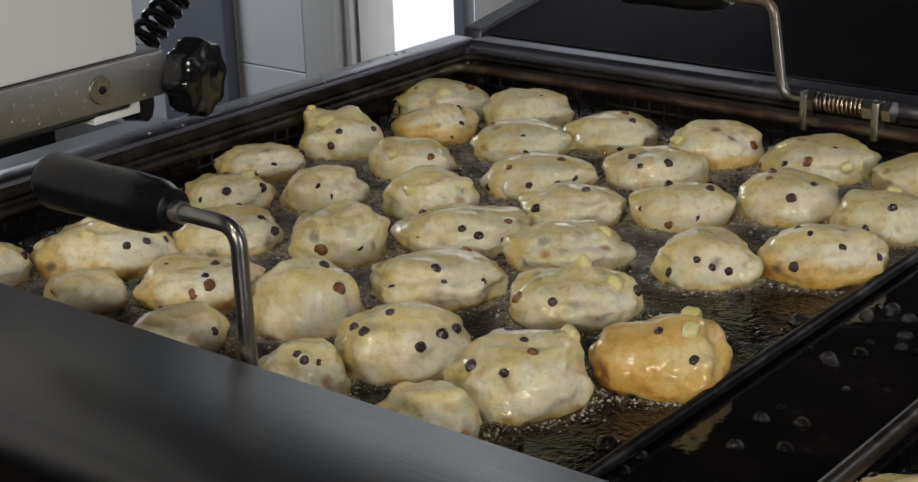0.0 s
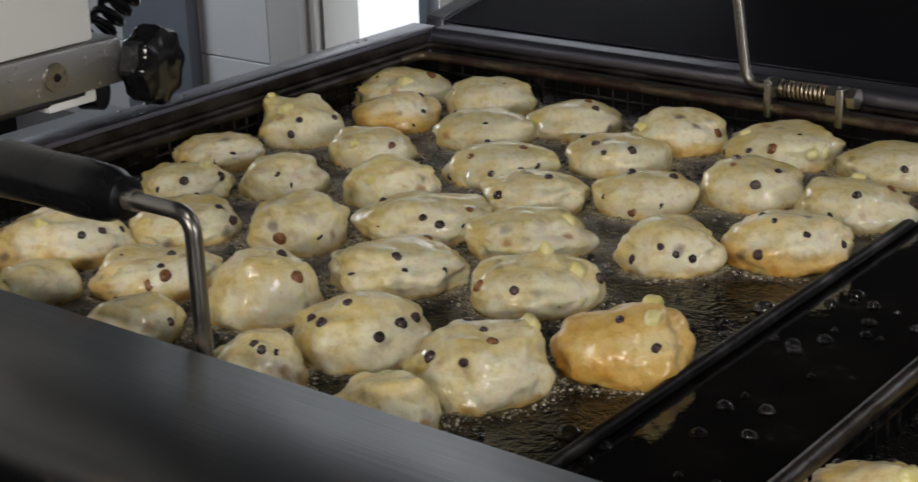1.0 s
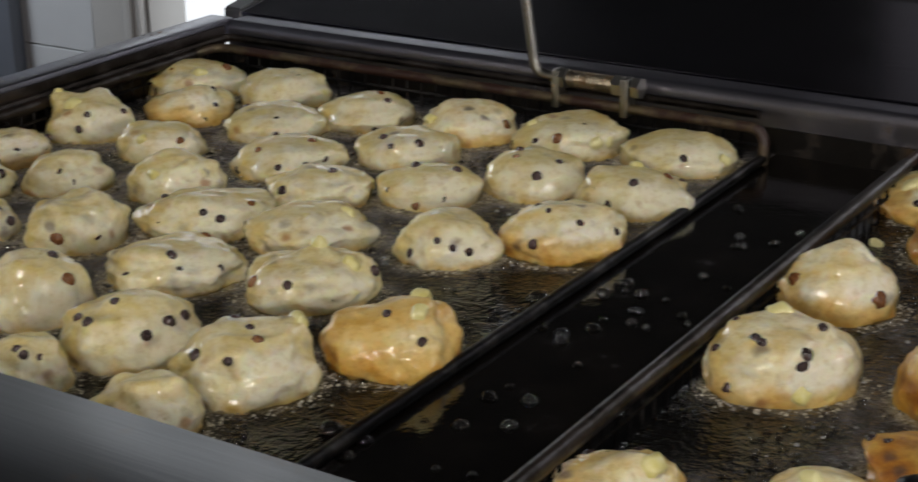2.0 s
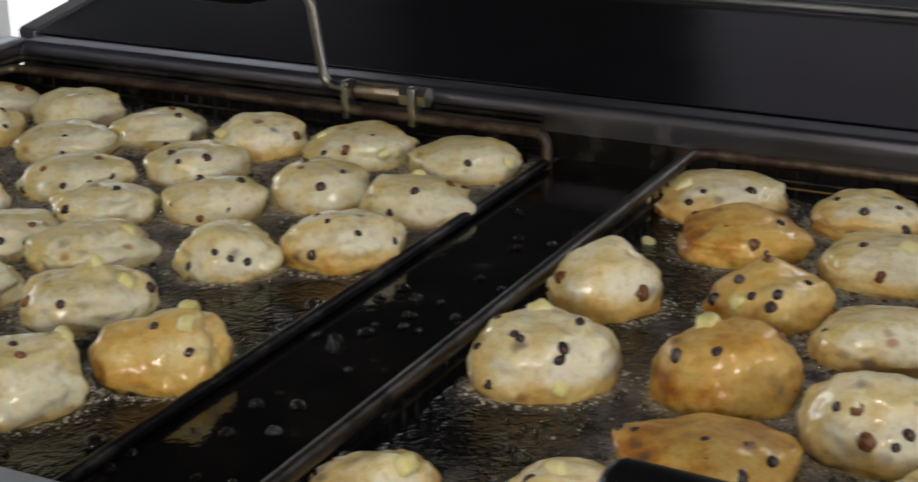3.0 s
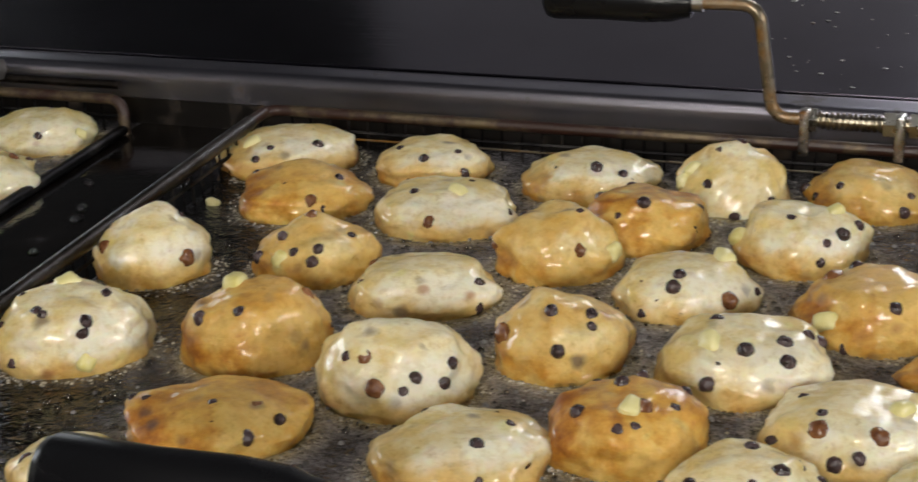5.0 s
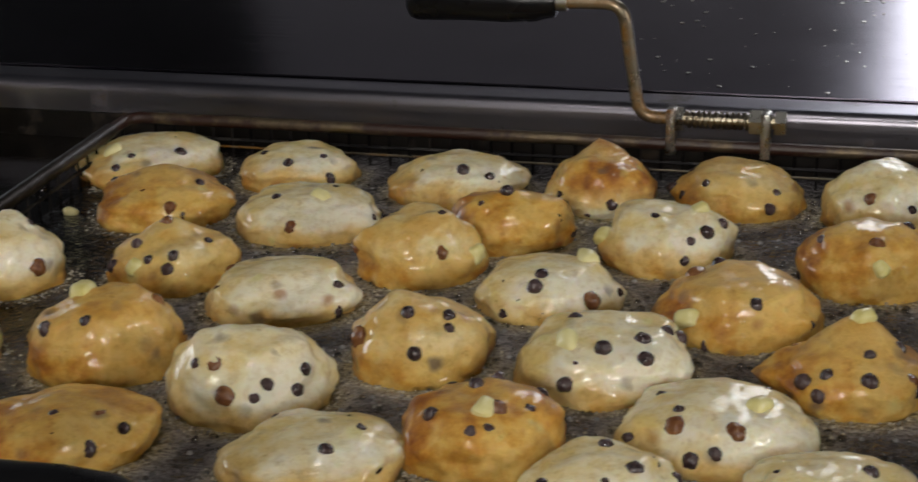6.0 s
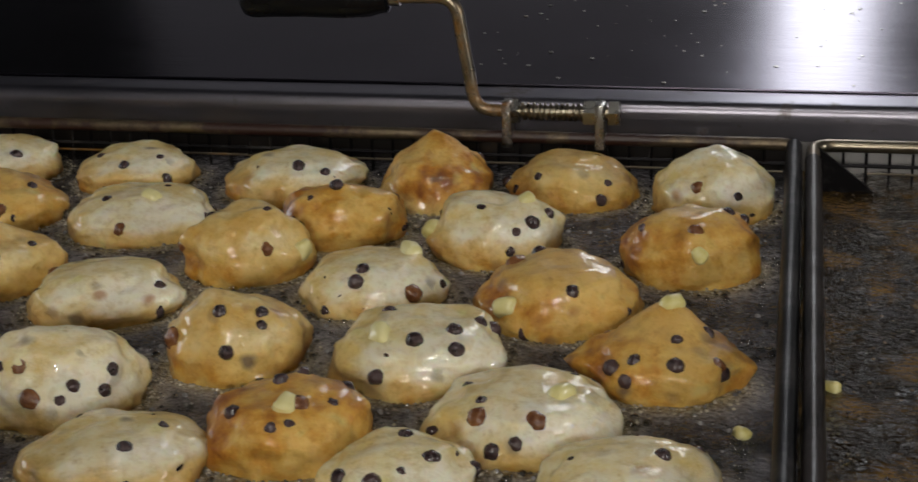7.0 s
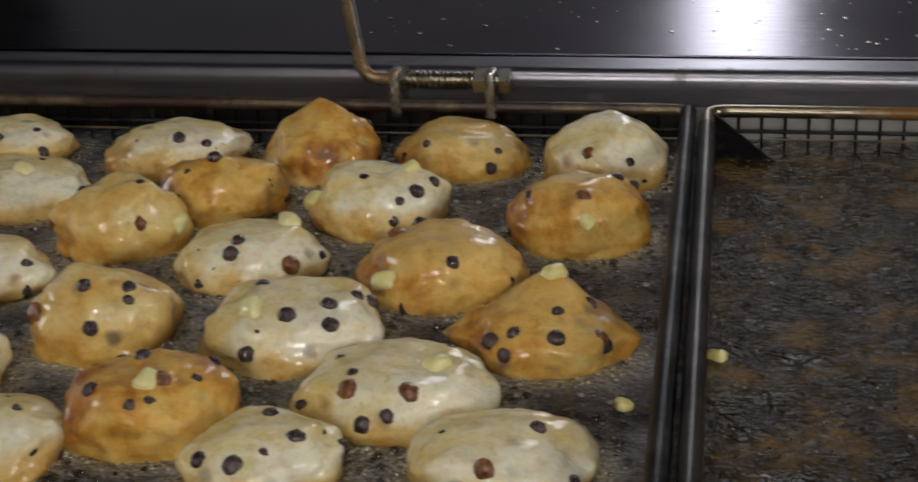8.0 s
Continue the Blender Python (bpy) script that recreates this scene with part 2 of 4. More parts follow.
TILE = plaster("white_glazed_tile", (0.62, 0.63, 0.65), (0.70, 0.71, 0.72), 0.25, 2.5)
GROUT = plaster("grey_grout", (0.30, 0.30, 0.31), (0.36, 0.36, 0.36), 0.8, 30)
DARKWALL = plaster("dark_painted_wall", (0.008, 0.008, 0.010), (0.016, 0.016, 0.018), 0.6, 3)
NORTHWALL = plaster("charcoal_painted_wall", (0.014, 0.014, 0.015), (0.022, 0.022, 0.024), 0.6, 3)
GREYWALL = plaster("light_grey_paint", (0.33, 0.33, 0.36), (0.39, 0.39, 0.42), 0.5, 3)
GREYPOST = plaster("blue_grey_paint", (0.16, 0.18, 0.22), (0.20, 0.22, 0.26), 0.5, 3)
BEIGE = plaster("beige_paint", (0.50, 0.48, 0.46), (0.56, 0.55, 0.53), 0.5, 3)
FLOORM = plaster("red_brown_floor_tile", (0.10, 0.06, 0.05), (0.15, 0.09, 0.07), 0.5, 6)
CEIL = plaster("dim_ceiling_paint", (0.032, 0.032, 0.035), (0.045, 0.045, 0.047), 0.7, 4)


def glow(name, colour, strength):
    m, t, b = material(name, (0.8, 0.8, 0.8), 0.5)
    b.inputs["Emission Color"].default_value = (*colour, 1)
    b.inputs["Emission Strength"].default_value = strength
    return m


DAYLIGHT = glow("bright_daylight", (0.92, 0.96, 1.0), 1.3)


# ---- mesh helpers ----
def mesh_of(name, bm, mat, smooth=True):
    me = bpy.data.meshes.new(name)
    bmesh.ops.recalc_face_normals(bm, faces=bm.faces[:])
    for f in bm.faces:
        f.smooth = smooth
    bm.to_mesh(me)
    bm.free()
    me.materials.append(mat)
    if smooth:
        me.set_sharp_from_angle(angle=radians(42))
    return me


def part(name, bm, mat, parent=None, label="", smooth=True):
    ob = new(name, mesh_of(name, bm, mat, smooth))
    if parent:
        ob.parent = parent
    if label:
        tagged(ob, label)
    return ob


def empty(name, m=None):
    ob = new(name)
    ob.empty_display_size = 0.02
    if m:
        ob.matrix_world = m
    return ob


def box(bm, x0, x1, y0, y1, z0, z1, bev=0.0, seg=2):
    r = bmesh.ops.create_cube(bm, size=1.0, matrix=Matrix.Translation(((x0 + x1) / 2, (y0 + y1) / 2, (z0 + z1) / 2)) @ Matrix.Diagonal((x1 - x0, y1 - y0, z1 - z0, 1)))
    if bev:
        es = list({e for v in r["verts"] for e in v.link_edges})
        bmesh.ops.bevel(bm, geom=es, offset=bev, segments=seg, profile=0.5, affect="EDGES")
    return bm


def boxed(*a, **k):
    return box(bmesh.new(), *a, **k)


def fillet(pts, r, n=6):
    """Rounds the corners of a polyline."""
    pts = [Vector(p) for p in pts]
    out = [pts[0]]
    for a, b, c in zip(pts, pts[1:], pts[2:]):
        d = min(r, (a - b).length * 0.48, (c - b).length * 0.48)
        p, q = b + (a - b).normalized() * d, b + (c - b).normalized() * d
        for k in range(n + 1):
            s = k / n
            out.append(p * (1 - s) ** 2 + b * 2 * s * (1 - s) + q * s * s)
    out.append(pts[-1])
    return out


def tube(bm, pts, r, n=10, cap=True):
    """Sweeps a round section of radius r (a number, or one for each point) along a line."""
    pts = [Vector(p) for p in pts]
    rs = r if isinstance(r, (list, tuple)) else [r] * len(pts)
    side = None
    rings = []
    for k, p in enumerate(pts):
        d = (pts[min(k + 1, len(pts) - 1)] - pts[max(k - 1, 0)]).normalized()
        if side is None:
            side = d.orthogonal().normalized()
        side = (side - d * side.dot(d)).normalized()
        other = d.cross(side)
        rings.append([bm.verts.new(p + (side * math.cos(u) + other * math.sin(u)) * rs[k]) for u in (2 * math.pi * i / n for i in range(n))])
    for a, b in zip(rings, rings[1:]):
        for i in range(n):
            bm.faces.new((a[i], a[(i + 1) % n], b[(i + 1) % n], b[i]))
    if cap:
        bm.faces.new(rings[0])
        bm.faces.new(rings[-1])
    return bm


def tubed(pts, r, n=10, round_by=0.0):
    return tube(bmesh.new(), fillet(pts, round_by) if round_by else pts, r, n)


def profile_x(bm, x0, x1, prof):
    """Pulls a profile in y, z along x."""
    a = [bm.verts.new((x0, y, z)) for y, z in prof]
    b = [bm.verts.new((x1, y, z)) for y, z in prof]
    n = len(prof)
    for i in range(n):
        bm.faces.new((a[i], a[(i + 1) % n], b[(i + 1) % n], b[i]))
    bm.faces.new(a)
    bm.faces.new(b)
    return bm


# ---- the room ----
floor = tagged(part("floor", boxed(-2.6, 3.6, -2.0, 1.7, -0.05, 0.0), FLOORM, None, "", False), "dim red-brown tiled floor under the fryer", "floor", kind="structure")
ceiling = tagged(part("ceiling", boxed(-2.6, 3.6, -2.1, 1.8, 2.6, 2.7), CEIL, None, "", False), "dim painted ceiling of the kitchen", "ceiling", kind="structure")
bm = bmesh.new()
for a in ((-2.6, 3.6, -2.1, -2.0, 0.0, 1.42), (-2.6, 3.6, -2.1, -2.0, 1.78, 2.6), (-2.6, 0.62, -2.1, -2.0, 1.42, 1.78), (1.28, 3.6, -2.1, -2.0, 1.42, 1.78)):
    box(bm, *a)
tagged(part("wall_south", bm, DARKWALL, None, "", False), "dark wall with a serving hatch open to daylight", "wall", kind="structure")
# side wall out of view, its opening made up for the west fill
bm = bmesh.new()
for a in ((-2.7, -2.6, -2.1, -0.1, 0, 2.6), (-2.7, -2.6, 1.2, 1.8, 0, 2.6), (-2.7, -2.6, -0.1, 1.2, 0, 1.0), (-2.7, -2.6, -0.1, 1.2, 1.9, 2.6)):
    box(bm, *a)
tagged(part("wall_west", bm, DARKWALL, None, "", False), "unseen dark painted side wall with an added opening for fill light", "wall", kind="structure")
# side wall out of view, its opening made up for the east fill
bm = bmesh.new()
for a in ((3.6, 3.7, -2.1, -1.2, 0, 2.6), (3.6, 3.7, 0.0, 1.8, 0, 2.6), (3.6, 3.7, -1.2, 0.0, 0, 1.1), (3.6, 3.7, -1.2, 0.0, 2.1, 2.6)):
    box(bm, *a)
tagged(part("wall_east", bm, DARKWALL, None, "", False), "unseen dark painted side wall with an added opening for fill light", "wall", kind="structure")
bm = bmesh.new()
for a in ((-2.6, -1.56, 1.71, 1.8, 0, 2.6), (-0.70, -0.12, 1.71, 1.8, 0, 2.6), (-1.56, -0.70, 1.71, 1.8, 1.42, 2.6)):
    box(bm, *a)
wall_n = tagged(part("wall_north", bm, NORTHWALL, None, "", False), "dark wall behind the fryer with a bright doorway", "wall", kind="structure")
bm = bmesh.new()
for a in ((-0.12, 0.86, 1.71, 1.8, 0, 2.6), (1.06, 3.6, 1.71, 1.8, 0, 2.6), (0.86, 1.06, 1.71, 1.8, 0, 1.15), (0.86, 1.06, 1.71, 1.8, 2.5, 2.6)):
    box(bm, *a)
tagged(part("wall_north_white", bm, GREYWALL, None, "", False), "light grey wall behind the fryer with a slit window", "wall", kind="structure")
backdrop = tagged(part("backdrop", boxed(-2.4, 1.3, 1.95, 1.97, -0.2, 2.5), DAYLIGHT, None, "", False), "overexposed daylight outside the doorway", "backdrop", kind="structure")

# ceiling tube lamp over the fryer
tube_lamp = tagged(empty("tube_lamp"), "white fluorescent tube lamp under the ceiling", "lamp")
part("housing", boxed(0.46, 1.14, -0.94, -0.86, 2.54, 2.60, 0.004), WHITE, tube_lamp)

# white tiles left of the doorway, with a blue-grey post and a beige jamb
tile_mesh = mesh_of("tile", boxed(0, 0.197, -0.006, 0.0, 0, 0.197, 0.0015, 1), TILE, False)
for i in range(4):
    for j in range(7):
        ob = new("tile", tile_mesh)
        ob.parent = wall_n
        ob.location = (-2.512 + 0.2 * i, 1.707, 0.1945 + 0.2 * j)
grout = part("grout", boxed(-2.6, -1.70, 1.705, 1.709, 0.0, 1.64), GROUT, wall_n, "", False)
part("jamb", boxed(-1.695, -1.563, 1.680, 1.709, 0.0, 2.15, 0.004), BEIGE, wall_n, "pale painted door jamb")
part("jamb", boxed(-1.600, -1.580, 1.672, 1.6795, 0.0, 2.15, 0.003), BEIGE, wall_n)
part("reveal", boxed(-1.5595, -1.555, 1.700, 1.806, 0.0, 1.415, 0.001), BEIGE, wall_n, "beige painted reveal of the doorway")
part("mullion", boxed(-1.318, -1.292, 1.71, 1.745, 0.0, 1.415, 0.003), GREYPOST, wall_n)
part("door_post", boxed(-1.275, -1.15, 1.72, 1.76, 0.0, 1.415, 0.004), BEIGE, wall_n)
tagged(part("post", boxed(-2.13, -1.917, 1.665, 1.70, 0.0, 2.6, 0.004), GREYPOST), "blue-grey painted post before the tiled wall", "post", kind="structure")

# ---- the fryer ----
fryer = tagged(empty("deep_fryer"), "large stainless steel deep fryer full of hot fat", "fryer")
X0, X1, Y0, Y1 = -0.167, 1.62, -0.249, 0.322     # the well


bm = bmesh.new()
# front deck with a rolled outer edge, pulled along the front
r = 0.016
prof = [(Y0, DECK - 0.010), (Y0 + 0.001, DECK - 0.003), (Y0 - 0.003, DECK)]
prof += [(-0.345 - r * math.sin(u), DECK - r + r * math.cos(u)) for u in (radians(a) for a in range(0, 91, 15))]
prof += [(-0.361, 0.60), (-0.340, 0.60), (-0.340, DECK - 0.020), (Y0, DECK - 0.020)]
profile_x(bm, -0.192, 1.70, prof)
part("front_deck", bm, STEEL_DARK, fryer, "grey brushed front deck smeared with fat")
bm = bmesh.new()
box(bm, -0.192, -0.1665, Y0 + 0.002, 0.334, DECK - 0.020, DECK, 0.003)
part("side_deck", bm, STEEL_FLANGE, fryer, "narrow wet steel side flange")
# near-black strip over the inner face of the side flange
part("inner_lip", boxed(-0.1660, -0.1640, Y0 + 0.004, Y1 - 0.004, 0.886, 0.9085, 0.0008), SOOTY, fryer, "near-black inner lip")
bm = bmesh.new()
prof = [(Y1, DECK - 0.012)] + [(Y1 + 0.007 - 0.007 * math.cos(u), DECK - 0.008 + 0.007 * math.sin(u)) for u in (radians(a) for a in range(0, 91, 15))]
prof += [(0.347, DECK - 0.001), (0.347, DECK - 0.022), (Y1, DECK - 0.022)]
profile_x(bm, -0.1645, 1.70, prof)
part("back_deck", bm, STEEL_FLANGE, fryer, "narrow polished back flange")
# inner walls of the well, stained by fat
bm = bmesh.new()
box(bm, X0 - 0.006, X0, Y0, Y1, 0.60, DECK - 0.0215)
part("tank_wall", bm, STEEL_TANK, fryer, "fat-stained inner wall", False)
part("tank_wall", boxed(X0, 0.92, Y1, Y1 + 0.006, 0.60, DECK - 0.0225), STEEL_TANK, fryer, "", False)
# lighter steel here stands in for bright reflections behind the right basket
part("tank_wall", boxed(0.9205, X1, Y1, Y1 + 0.006, 0.60, DECK - 0.0225), SATIN, fryer, "inner wall piece in lighter steel, bright reflections put into its colour", False)
part("tank_wall", boxed(X0, X1, Y0 - 0.006, Y0, 0.60, DECK - 0.0215), STEEL_TANK, fryer, "", False)
part("tank_wall", boxed(X1, X1 + 0.006, Y0, Y1, 0.60, DECK - 0.004), STEEL_TANK, fryer, "", False)
part("tank_floor", boxed(X0, X1, Y0, Y1, 0.59, 0.60), STEEL_TANK, fryer, "", False)
part("side_deck", boxed(X1 + 0.006, X1 + 0.08, Y0 + 0.002, 0.334, DECK - 0.020, DECK, 0.003), STEEL, fryer)
# narrow ledge that carries the baskets, in the rails' near-black steel
part("ledge", tubed([(X0 + 0.004, Y0 + 0.01, 0.899), (X0 + 0.004, Y1 - 0.004, 0.899), (0.30, Y1 - 0.004, 0.899)], 0.003, 8, 0.008), SOOTY, fryer, "thin rolled ledge in near-black steel")
part("cabinet", boxed(-0.19, 1.70, -0.335, 0.33, 0.0, 0.585, 0.004), STEEL_DARK, fryer, "", False)
part("cabinet_side", boxed(-0.192, -0.175, -0.335, 0.33, 0.585, DECK - 0.021, 0.002), STEEL_DARK, fryer, "", False)

# lid laid back behind the well
lid = tagged(empty("fryer_lid"), "dark greasy steel lid laid open behind the fryer well", "lid")
TILT = math.tan(radians(9))


def slope(y):
    return 0.9125 + (y - 0.349) * TILT


bm = bmesh.new()
profile_x(bm, -0.172, 1.70, [(0.349, slope(0.349)), (0.532, slope(0.532)), (0.532, slope(0.532) - 0.012), (0.349, slope(0.349) - 0.012)])
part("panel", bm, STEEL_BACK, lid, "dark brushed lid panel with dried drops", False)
part("bead", tubed([(-0.172, 0.5375, slope(0.5375) + 0.001), (1.70, 0.5375, slope(0.5375) + 0.001)], 0.0055), STEEL, lid, "raised bead across the lid")
bm = bmesh.new()
profile_x(bm, -0.172, 1.70, [(0.543, slope(0.543)), (0.640, slope(0.64)), (0.640, slope(0.64) - 0.012), (0.543, slope(0.543) - 0.012)])
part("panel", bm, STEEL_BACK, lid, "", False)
bm = bmesh.new()
profile_x(bm, -0.192, -0.1725, [(0.349, slope(0.349) + 0.002), (0.640, slope(0.64) + 0.002), (0.640, slope(0.64) - 0.016), (0.349, slope(0.349) - 0.010)])
bmesh.ops.bevel(bm, geom=bm.edges[:], offset=0.002, segments=2, affect="EDGES")
part("side_flange", bm, STEEL, lid, "bright bare side flange of the lid")
# hinge brackets carry the lid at the rear
for hx in (0.0, 0.8, 1.5):
    part("hinge", boxed(hx, hx + 0.06, 0.348, 0.60, 0.88, 0.8995, 0.003), STEEL_DARK, lid)

# splashes dried on the lid
rnd = random.Random(5)
bm = bmesh.new()
for k in range(150):
    x, y = rnd.uniform(0.72, 1.12), rnd.uniform(0.355, 0.525)
    s = rnd.choice((0.0006, 0.0008, 0.0012, 0.0018))
    bmesh.ops.create_icosphere(bm, subdivisions=1, radius=s, matrix=Matrix.Translation((x, y, slope(y))) @ Matrix.Diagonal((1, 1.5, 0.12, 1)))
tagged(part("water_drops", bm, ZINC), "small dried drops on the steel lid", "drops", kind="stuff")

# wet drops on the side flange
bm = bmesh.new()
for k in range(130):
    y = rnd.uniform(-0.05, 0.30) if k % 2 else rnd.gauss(0.05, 0.04)
    s = rnd.choice((0.0005, 0.0007, 0.0010, 0.0015))
    bmesh.ops.create_icosphere(bm, subdivisions=1, radius=s, matrix=Matrix.Translation((rnd.uniform(-0.189, -0.169), y, DECK)) @ Matrix.Diagonal((1, rnd.uniform(0.8, 1.6), 0.35, 1)))
tagged(part("water_drops", bm, ZINC), "clear drops on the wet steel side flange", "drops", kind="stuff")

# ---- baskets ----
def basket(x0, x1, rail, wire, rail_label, low_right=False, gusset=False):
    b = tagged(empty("frying_basket"), "wire frying basket with " + rail_label + " hung in hot fat", "basket", "frying baskets")
    y0, y1 = -0.238, 0.300
    zr = 0.8755 if low_right else ROD
    rr = 0.0045
    part("back_rail", tubed([(x0, y1 - 0.03, ROD), (x0, y1, ROD), (x1, y1, ROD), (x1, y1 - 0.004, zr - 0.012)], 0.0037, 10, 0.012), rail, b, rail_label)
    part("side_rail", tubed([(x1, y1 - 0.003, zr), (x1, y0, zr)], 0.0036 if low_right else rr, 10), BLACKENED, b, "black burnt side rail")
    part("side_rail", tubed([(x0, y1 - 0.028, ROD), (x0, y0, ROD)], rr, 10), SOOTY, b)
    part("front_rail", tubed([(x0, y0, ROD), (x1, y0, ROD)], rr, 10), rail, b)
    # wire walls
    for nm, p, q in (("back", (x0 + 0.004, y1), (x1 - 0.004, y1)), ("left", (x0, y0), (x0, y1)), ("right", (x1, y0), (x1, y1)), ("front", (x0, y0), (x1, y0))):
        bm = bmesh.new()
        p, q = Vector(p), Vector(q)
        n = int((q - p).length / 0.0125)
        top = zr - 0.003 if nm == "right" else ROD - 0.003
        for k in range(1, n):
            s = p.lerp(q, k / n)
            tube(bm, [(s.x, s.y, top), (s.x, s.y, 0.80)], 0.0009, 5)
        for z in (0.8835, 0.866, 0.84, 0.80):
            if z < top:
                tube(bm, [(p.x, p.y, z), (q.x, q.y, z)], 0.0012, 5)
        part(nm + "_wire_wall", bm, wire, b)
    if not low_right:
        part("brace_wire", tubed([(x0 + 0.03, y1 - 0.0045, 0.8805), (x1 - 0.006, y1 - 0.0045, 0.8800)], 0.0007, 6), CHROME, b, "thin bare wire along the back wall")
    bm = bmesh.new()
    for k in range(1, 12):
        x = x0 + (x1 - x0) * k / 12
        tube(bm, [(x, y0, 0.80), (x, y1, 0.80)], 0.0012, 5)
    part("bottom_wires", bm, BLACKENED, b)
    if gusset:
        bm = bmesh.new()
        tri = [(x0 + 0.003, ROD + 0.002), (x0 + 0.040, 0.867), (x0 + 0.003, 0.867)]
        lo = [bm.verts.new((x, y1 - 0.012, z)) for x, z in tri]
        hi = [bm.verts.new((x, y1 - 0.0095, z)) for x, z in tri]
        bm.faces.new(lo)
        bm.faces.new(hi)
        for i in range(3):
            bm.faces.new((lo[i], lo[(i + 1) % 3], hi[(i + 1) % 3], hi[i]))
        part("gusset", bm, BLACKENED, b, "black triangular corner plate", False)
    return b


def handle(b, x, y, ztop, rod_mat, grip_len=0.088, gap=0.042, spring=True, rr=0.0037, coil=0.0056):
    """Folding handle: an upright rod with a grip to one side, held by a spring between two clips on the rail."""
    zc = ROD + 0.015
    rod = part("handle_rod", tubed([(x - gap - 0.006, y, ztop), (x - 0.004, y, ztop), (x + 0.006, y, zc), (x + 0.089, y, zc)] if spring else [(x - gap - 0.006, y, ztop), (x, y, ztop), (x + 0.001, y, 0.85)], rr, 10, 0.011), rod_mat, b, "fat-stained bent handle rod")
    gx = x - gap
    prof = [(0.0, 0.0075), (0.001, 0.0092), (0.006, 0.0098), (0.012, 0.0118), (0.03, 0.0128), (grip_len * 0.6, 0.0122), (grip_len - 0.006, 0.0130), (grip_len - 0.002, 0.0115), (grip_len, 0.0085)]
    bm = bmesh.new()
    tube(bm, [(gx - s, y, ztop) for s, k in prof], [k * rr / 0.0037 for s, k in prof], 20)
    part("grip", bm, BLACK, rod, "black plastic grip")
    part("ferrule", tubed([(gx - 0.001, y, ztop), (gx + 0.006, y, ztop)], 0.0055, 12), ZINC, rod)
    if spring:
        bm = bmesh.new()
        turns, n = 11, 11 * 12
        tube(bm, [(x + 0.033 + 0.036 * k / n, y + coil * math.cos(2 * math.pi * turns * k / n), zc + coil * math.sin(2 * math.pi * turns * k / n)) for k in range(n + 1)], 0.0010, 6)
        part("spring", bm, CHROME, rod, "small coil spring browned by fat")
        for cx in (x + 0.025, x + 0.079):
            part("clip", boxed(cx - 0.003, cx + 0.003, y - 0.0065, y + 0.0055, ROD - 0.006, zc + 0.0065, 0.0015), ZINC, rod, "flat steel clip")
        for cx, w in ((x + 0.030, 0.004), (x + 0.073, 0.007), (x + 0.087, 0.006)):
            bm = bmesh.new()
            tube(bm, [(cx - w / 2, y, zc), (cx + w / 2, y, zc)], 0.0078, 6)
            part("nut", bm, ZINC, rod, "", False)
    return b


left = basket(-0.158, 0.312, BURNT, BLACKENED, "brown-stained steel rails", low_right=True)
handle(left, 0.130, 0.302, 0.9765, PLAIN_ROD)
middle = basket(0.416, 0.9195, BURNT, BLACKENED, "rust-brown crusted rails")
handle(middle, 0.731, 0.302, 0.9765, CHROME, coil=0.0044)
right = basket(0.930, 1.42, CHROME, BLACKENED, "bare steel rails", gusset=True)
# front handles
handle(left, 0.142, -0.232, 0.968, PLAIN_ROD, 0.095, spring=False, rr=0.0042)
handle(middle, 0.712, -0.229, 0.944, PLAIN_ROD, 0.098, spring=False, rr=0.0042)


# ---- dough balls ----
def lump(d, seed, amp):
    """How far the dough swells in a direction."""
    v = Vector(d)
    n = noise.noise(v * 1.35 + Vector((seed, 0, 0))) * 1.0 + noise.noise(v * 2.9 + Vector((0, seed, 3))) * 0.48 + noise.noise(v * 6.0 + Vector((seed, 5, 0))) * 0.30
    return 1.0 + amp * n


def blob(radius, squash, seed, amp=0.22):
    bm = bmesh.new()
    bmesh.ops.create_uvsphere(bm, u_segments=16, v_segments=9, radius=1.0)
    for v in bm.verts:
        k = radius * lump(v.co, seed, amp)
        v.co = Vector((v.co.x * k, v.co.y * k, v.co.z * k * squash))
    return bm


FRUIT = {"c": [mesh_of("currant", blob(0.0037, 0.90, 11.0 + k, 0.14), CURRANT) for k in range(3)],
         "r": [mesh_of("raisin", blob(0.0046, 0.80, 21.0 + k, 0.18), RAISIN) for k in range(3)],
         "a": []}
for k in range(3):
    bm = boxed(-0.0055, 0.0055, -0.0045, 0.0045, -0.0045, 0.0045, 0.0034, 3)
    for v in bm.verts:
        v.co *= 1 + 0.35 * noise.noise(v.co * 170 + Vector((k * 3, 0, 0)))
    FRUIT["a"].append(mesh_of("apple_chunk", bm, APPLE))
KIND = {"c": "currant", "r": "raisin", "a": "apple_chunk"}
RIDE = 0.0055     # the middle of a ball over the fat
count = 0
balls = []
afloat = []


